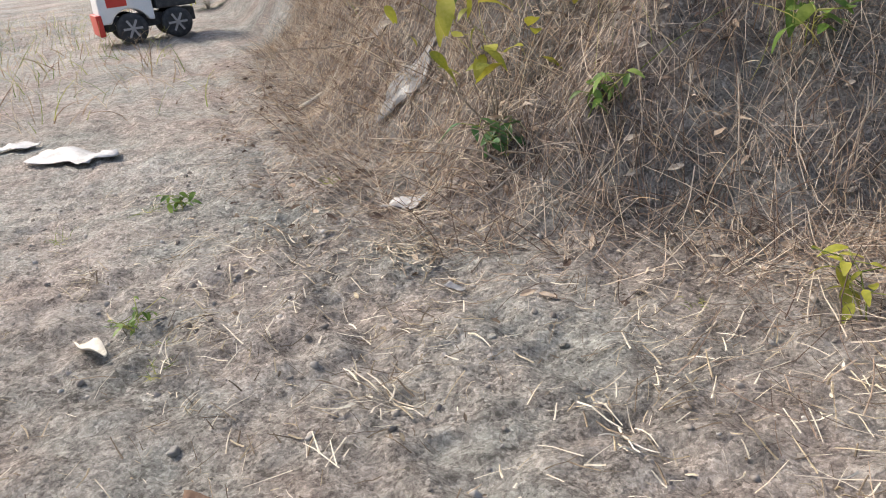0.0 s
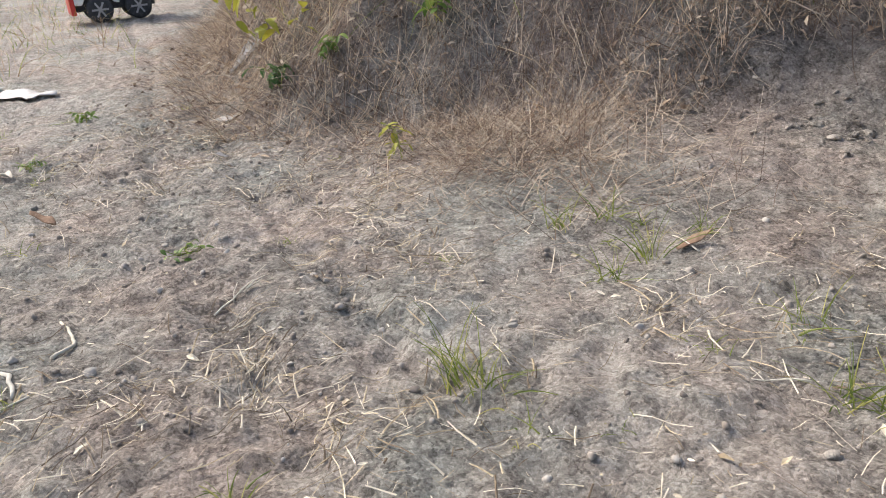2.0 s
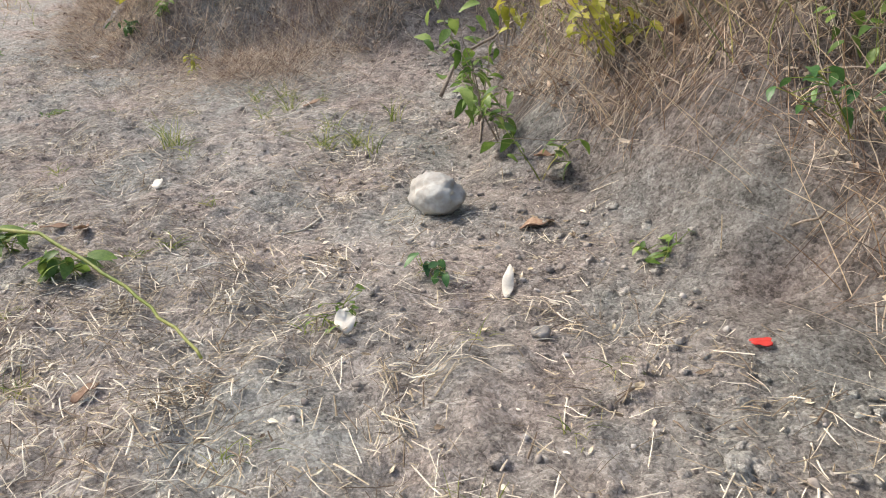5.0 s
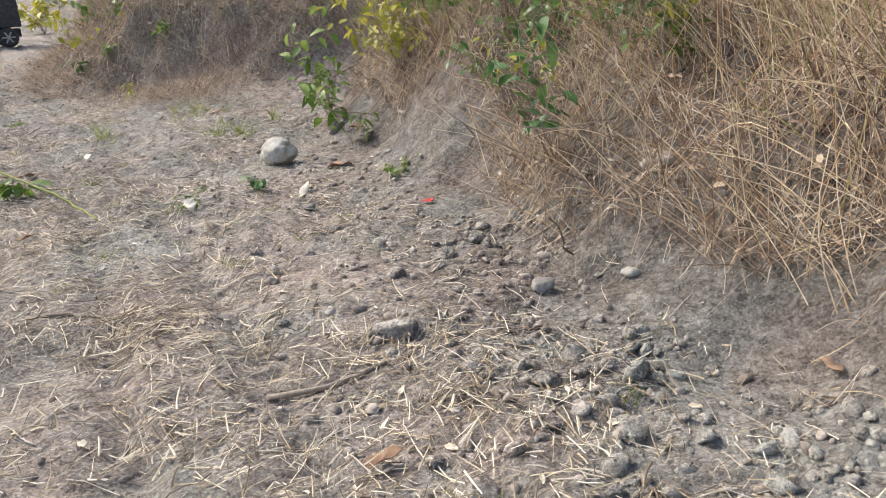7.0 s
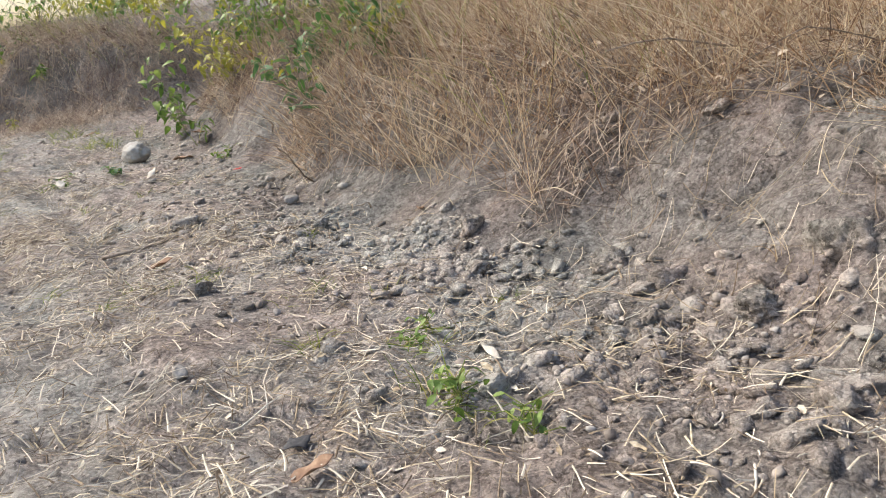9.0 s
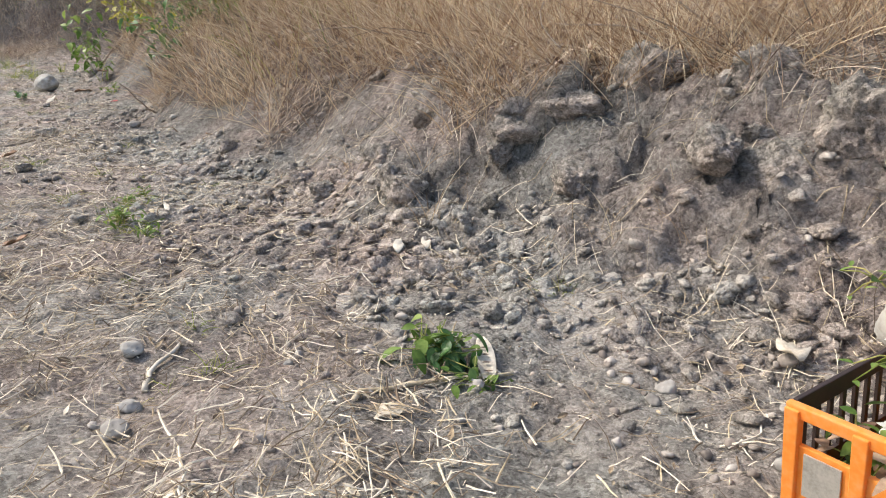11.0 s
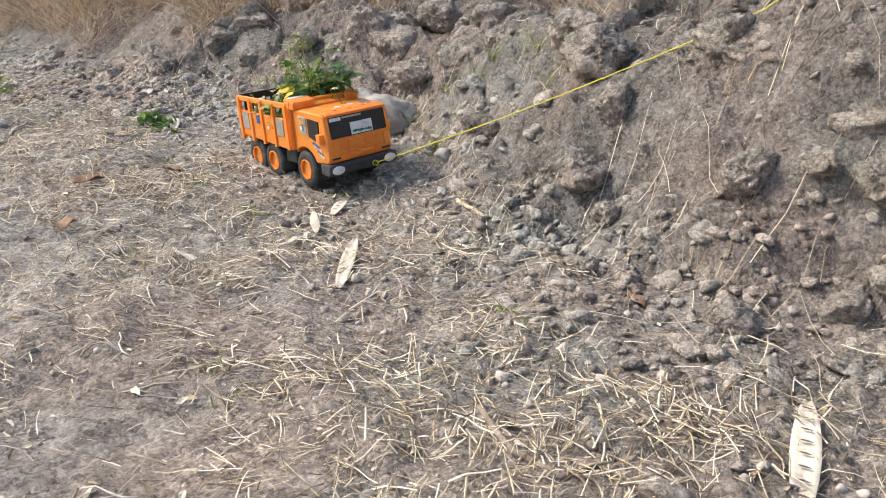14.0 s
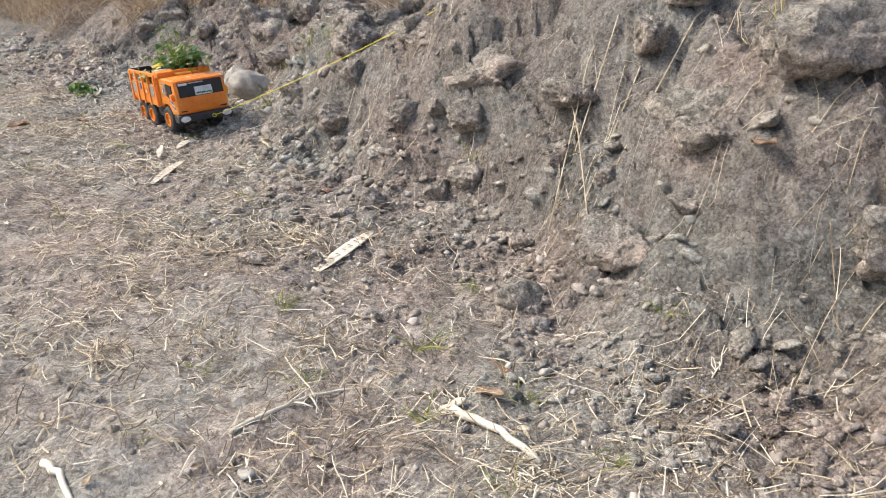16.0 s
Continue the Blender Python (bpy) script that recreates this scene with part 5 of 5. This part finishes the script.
for x, y, l, w in ((0.08, 1.22, 0.07, 0.03), (1.35, 0.30, 0.06, 0.02), (1.40, 0.29, 0.05, 0.03), (2.32, 0.78, 0.05, 0.03), (2.30, 0.50, 0.08, 0.04), (2.93, -0.86, 0.05, 0.022), (3.48, -0.56, 0.06, 0.02),
                   (3.50, -1.61, 0.05, 0.025), (4.51, -2.54, 0.09, 0.035), (4.67, -2.44, 0.05, 0.025), (4.55, -2.87, 0.05, 0.035), (6.45, -3.83, 0.07, 0.035), (6.53, -3.78, 0.06, 0.03), (5.34, -2.52, 0.04, 0.02),
                   (6.04, -4.05, 0.06, 0.015), (5.97, -4.09, 0.05, 0.02), (2.56, 0.90, 0.11, 0.03), (1.82, -0.22, 0.05, 0.02), (5.62, -3.2, 0.05, 0.02), (1.39, 1.32, 0.07, 0.018), (1.93, 1.81, 0.09, 0.02)):
    dead_leaf(x, y, l, w)
for x, y, l, w, yaw in ((-0.40, 1.46, 0.09, 0.03, 4.4), (2.33, 0.24, 0.085, 0.022, 0.2), (1.37, 0.56, 0.05, 0.03, 0.3), (4.42, -2.12, 0.045, 0.028, 2.5), (4.93, -1.90, 0.075, 0.045, 3.0), (2.12, 0.03, 0.05, 0.035, 0.4),
                        (4.32, -1.64, 0.055, 0.02, 0.1), (4.37, -1.61, 0.05, 0.018, 0.2), (4.43, -1.63, 0.035, 0.018, 0.5), (5.05, -2.84, 0.09, 0.02, 0.2), (5.02, -2.87, 0.07, 0.014, 2.9), (5.91, -4.14, 0.05, 0.02, 5.2),
                        (3.71, -1.32, 0.05, 0.012, 0.6), (6.18, -3.34, 0.04, 0.018, 2.0), (4.86, -3.0, 0.05, 0.012, 1.3)):
    dead_leaf(x, y, l, w, "palehusk", "bleached pale leaf husk lying on the dirt", 0.08, yaw, name="dry_husk", category="husk")


def pod(x0, y0, x1, y1, width, name, label, marks):
    a = Acc()
    p0, p1 = Vector((x0, y0, hz(x0, y0) + 0.006)), Vector((x1, y1, hz(x1, y1) + 0.008))
    d, l = (p1 - p0).normalized(), (p1 - p0).length
    side = d.cross(Vector((0, 0, 1))).normalized()
    k = 14
    for i in range(k + 1):
        t = i / k
        h = width / 2 * (math.sin(math.pi * min(1, 0.06 + 0.92 * t)) ** 0.55)
        c = p0 + d * l * t
        for o, up in ((-1, 0.003), (-0.55, 0.0005), (0, 0.0), (0.55, 0.0005), (1, 0.003)):
            a.v.append(tuple(c + side * h * o + Vector((0, 0, up + 0.004 * math.sin(t * 3)))))
    for i in range(k):
        for j in range(4):
            q = i * 5 + j
            a.f.append((q, q + 1, q + 6, q + 5))
    ob = a.make(name, M["palehusk"], True)
    sol = ob.modifiers.new("thick", 'SOLIDIFY')
    sol.thickness = 0.0016
    tagged(ob, label, "seed pod")
    for i in range(marks):
        t = (i + 1) / (marks + 1)
        c = p0 + d * l * t + Vector((0, 0, 0.0042 + 0.004 * math.sin(t * 3)))
        m = Acc()
        m.leaf(Matrix.Translation(c - side * width * 0.22) @ side.to_track_quat('Y', 'Z').to_matrix().to_4x4(), width * 0.45, 0.0045, 0.1, 0.0, 5)
        m.make("seed_mark", M["darkmark"], False, ob)
    return ob


pod(5.66, -3.65, 5.76, -3.46, 0.034, "seed_pod", "open bleached seed pod with dark seed hollows", 8)
pod(5.12, -3.10, 5.13, -2.86, 0.026, "seed_pod", "long split pale seed pod lying on straw", 0)
pod(4.52, -2.03, 4.50, -1.93, 0.026, "seed_pod", "flat brown seed pod with faint seed ridges", 5)
pod(5.07, -2.72, 5.09, -2.64, 0.024, "seed_pod", "flat brown seed pod with faint seed ridges", 4)


def stick(points, r, label="grey dead stick lying on the dirt", material="twig", forks=0, lifts=None):
    a = Acc()
    pts = []
    for i, (x, y) in enumerate(points):
        pts.append(Vector((x, y, hz(x, y) + r * 0.8 + (lifts[i] if lifts else 0))))
    fine = []
    for p, q in zip(pts, pts[1:]):
        for k in range(4):
            fine.append(p.lerp(q, k / 4) + Vector((random.gauss(0, r * 0.35), random.gauss(0, r * 0.35), 0)))
    fine.append(pts[-1])
    a.tube(fine, r, r * 0.6, 7)
    for k in range(forks):
        b = fine[random.randint(2, len(fine) - 2)]
        e = b + Vector((random.uniform(-0.05, 0.05), random.uniform(-0.05, 0.05), random.uniform(0.0, 0.02)))
        a.tube([b, (b + e) / 2 + Vector((0, 0, 0.003)), e], r * 0.5, r * 0.3, 5)
    return tagged(a.make("stick", M[material], True), label, "stick", "sticks")


stick([(5.33, -3.45), (5.36, -3.56), (5.41, -3.60), (5.48, -3.57)], 0.0052, "forked grey-white dead stick on the dirt", forks=1)
stick([(2.17, -0.57), (2.24, -0.54), (2.32, -0.52)], 0.004)
stick([(2.73, -0.72), (2.81, -0.69), (2.88, -0.62)], 0.005)
stick([(0.35, 0.86), (0.40, 0.82), (0.45, 0.79)], 0.005, "bleached split stick on the dirt", "palehusk")
stick([(0.57, 0.78), (0.575, 0.82), (0.55, 0.84), (0.49, 0.87)], 0.0035, "curved bleached root lying on the dirt", "palehusk")
stick([(0.48, 0.73), (0.56, 0.72), (0.60, 0.69)], 0.0045, "curved bleached root lying on the dirt", "palehusk")
stick([(-0.93, 2.95), (-0.83, 2.99), (-0.70, 3.12)], 0.008, "pale split stick on the track", "palehusk")
stick([(4.07, -2.10), (4.06, -2.05), (4.07, -1.99)], 0.0045, "thin pale dead twig on the dirt", "palehusk")
stick([(4.36, -2.12), (4.36, -2.09), (4.48, -2.03), (4.55, -2.0)], 0.004, "long dry stalk lying on the dirt", "straw", 2)
stick([(5.34, -2.70), (5.36, -2.76), (5.40, -2.82)], 0.0055, "flat dry reed stalk on the dirt", "straw")
stick([(5.61, -4.20), (5.66, -4.14), (5.71, -4.10), (5.80, -4.06)], 0.004, "dead grass stem with rootlets", "palehusk", 3)
stick([(5.37, -4.26), (5.41, -4.29), (5.45, -4.35)], 0.006, "pale broken stick end", "palehusk")
stick([(5.93, -4.14), (6.0, -4.19), (6.05, -4.26)], 0.0075, "long bleached corn husk strip on the dirt", "palehusk")
stick([(6.18, -2.98), (6.25, -3.02), (6.36, -3.06)], 0.006, "dark dead branch at the foot of the bank")
stick([(1.79, 0.41), (1.83, 0.45), (1.85, 0.52)], 0.003, "bent dry stalk on the dirt", "palehusk", 2)
stick([(2.05, 1.19), (2.06, 1.10), (2.07, 1.05)], 0.004)
stick([(1.80, 1.55), (1.82, 1.70), (1.92, 1.80), (2.05, 1.85)], 0.007, "dark arching dead branch at the bank", lifts=[0.0, 0.10, 0.14, 0.12])
# dry cane stalks leaning over the end of the bank
for pts, lf in ((((6.20, -3.62), (6.34, -3.45), (6.52, -3.22), (6.66, -3.02)), (0.0, 0.0, 0.0, 0.02)), (((6.17, -3.55), (6.30, -3.36), (6.42, -3.20)), (0, 0.01, 0.0)), (((6.22, -3.66), (6.21, -3.50), (6.20, -3.32)), (0, 0.05, 0.02)),
                (((6.26, -3.60), (6.44, -3.46), (6.62, -3.30)), (0.0, 0.01, 0.02)), (((6.15, -3.60), (6.24, -3.38), (6.33, -3.22)), (0.02, 0.04, 0.02))):
    stick(pts, 0.0017, "dry yellow cane stalk leaning on the earth bank", "straw", 2, lf)
# long green creeper stem across the track's edge
stick([(1.10, 0.20), (1.26, 0.17), (1.44, 0.14), (1.58, 0.09), (1.72, 0.03), (1.86, -0.04), (1.95, -0.10)], 0.0042, "long green creeper stem with drooping leaves", "greengrass", 0, [0.05, 0.05, 0.055, 0.05, 0.04, 0.03, 0.02])
random.seed(3)
for x, y in ((1.32, 0.16), (1.55, 0.10)):
    leafy_plant(x, y, 0.06, 6, 0.05, "leaf", label="green creeper leaves hanging over the dirt")
# low green weeds on the track
for x, y, tall, c, size, tint in ((2.19, 0.27, 0.05, 12, 0.03, "leafdeep"), (2.10, 0.06, 0.05, 6, 0.02, "leaf"), (4.45, -2.0, 0.04, 24, 0.028, "leafdeep"), (4.50, -2.05, 0.03, 18, 0.02, "leaf"), (3.66, -1.43, 0.05, 24, 0.018, "leaf"),
                                  (4.46, -1.98, 0.06, 12, 0.035, "leaf"), (4.43, -1.94, 0.04, 12, 0.02, "leaf"), (-0.66, 2.02, 0.05, 12, 0.025, "leaf"), (3.55, -1.26, 0.03, 12, 0.015, "leaf"), (3.75, -1.5, 0.05, 18, 0.018, "leaf"),
                                  (3.6, -1.2, 0.04, 12, 0.015, "leaf"), (-0.35, 1.53, 0.04, 18, 0.015, "leaf"), (0.5, 1.17, 0.03, 18, 0.016, "leaf"), (5.1, -2.58, 0.02, 6, 0.012, "leaf"), (2.58, 0.38, 0.06, 6, 0.03, "leaf")):
    leafy_plant(x, y, tall, c, size, tint, label="low green weed growing on the dirt track", group="track weeds", spread=1.6)


def scrap(x, y, w, h, label, material="whitebit", name="plastic_scrap", crumple=0.10):
    a, k = Acc(), 9
    sd = random.uniform(0, 50)
    for i in range(k):
        for j in range(k):
            u, v = i / (k - 1) - 0.5, j / (k - 1) - 0.5
            e = 1 + 0.35 * noise.noise(Vector((u * 3 + sd, v * 3, 1)))
            X, Y = x + u * w * e, y + v * h * e
            a.v.append((X, Y, hz(X, Y) + 0.008 + crumple * min(w, h) * (0.5 + noise.noise(Vector((u * 4, v * 4, sd))))))
    for i in range(k - 1):
        for j in range(k - 1):
            q = i * k + j
            a.f.append((q, q + 1, q + k + 1, q + k))
    ob = a.make(name, M[material], True)
    sol = ob.modifiers.new("thick", 'SOLIDIFY')
    sol.thickness = 0.0012
    return tagged(ob, label, "litter", "plastic litter")


scrap(-1.33, 2.33, 0.26, 0.12, "crumpled dirty white plastic sheet on the track")
scrap(-1.68, 2.42, 0.12, 0.10, "crumpled dirty white plastic sheet on the track")
scrap(-0.53, 2.86, 0.13, 0.15, "thin grey plastic film caught on the bank", "film")
scrap(-0.29, 2.53, 0.15, 0.12, "thin grey plastic film caught on the bank", "film")
scrap(0.10, 1.78, 0.03, 0.02, "small white paper scrap on the track")
scrap(-0.14, 2.11, 0.08, 0.06, "torn white paper scrap on the track")
scrap(5.31, -2.65, 0.018, 0.034, "pale blue scrap of plastic on the dirt", "whitebit")
scrap(3.48, -1.53, 0.03, 0.03, "small black bottle cap half buried in straw", "rubber", "bottle_cap")
scrap(5.62, -2.02, 0.09, 0.04, "pale blue plastic scrap lying on the earth bank")
scrap(2.73, 0.13, 0.03, 0.02, "faded red plastic scrap at the foot of the bank", "red")

# ---- the second toy truck, parked far up the track ----
far = new("toy_lorry")
tagged(far, "white toy lorry with red trim parked on the track", "toy truck")


def spoked(parent, x, y, r, width, side):
    h = width / 2
    w_ = part("wheel", lathe([(r * 0.6, -h), (r * 0.93, -h * 0.95), (r, -h * 0.5), (r, h * 0.5), (r * 0.93, h * 0.95), (r * 0.6, h)], 32), M["rubber"], parent, smooth=True)
    w_.location = (x, y, r)
    hub = bmesh.new()
    for k in range(6):
        before = set(hub.verts)
        box(hub, 0.0, r * 0.62, -r * 0.06, r * 0.06, -r * 0.07, r * 0.07)
        added = [v for v in hub.verts if v not in before]
        bmesh.ops.transform(hub, matrix=Matrix.Translation((0, side * (h + 0.002), 0)) @ Matrix.Rotation(k * math.pi / 3, 4, 'Y'), verts=added)
    part("rim", hub, M["alloy"], w_, "grey six-spoked rim")


for ax in (0.0, -0.28):
    for sd in (-1, 1):
        spoked(far, ax, sd * 0.135, 0.095, 0.07, sd)
part("chassis", boxed(-0.41, 0.16, -0.10, 0.10, 0.09, 0.17, bevel=0.006), M["rubber"], far)
arch2 = ring_arc(0.0, 0.095, 0.12, 20, 160, 12)
cab2 = part("cab", slab([(-0.15, 0.13), (-0.15, 0.46), (0.10, 0.46), (0.17, 0.30), (0.18, 0.14)] + arch2, -0.16, 0.16, 0.01), M["white"], far)
part("red_panel", boxed(0.165, 0.20, -0.165, 0.165, 0.07, 0.20, bevel=0.006), M["red"], far, "red bumper")
for sd in (-1, 1):
    part("stripe", boxed(0.0, 0.12, sd * 0.162 - 0.002, sd * 0.162 + 0.002, 0.235, 0.29), M["red"], cab2)
    part("side_window", boxed(-0.10, 0.07, sd * 0.161 - 0.002, sd * 0.161 + 0.002, 0.32, 0.43), M["glassdark"], cab2)
part("windscreen", slab([(0.112, 0.44), (0.162, 0.325), (0.166, 0.327), (0.116, 0.442)], -0.13, 0.13), M["glassdark"], cab2)
part("load_bed", boxed(-0.42, -0.17, -0.165, 0.165, 0.19, 0.46, bevel=0.01), M["rubber"], far, "dark load bed")
far.location = (-3.25, 4.62, hz(-3.2, 4.6) - 0.005)
far.rotation_euler = (0, 0, radians(-128))
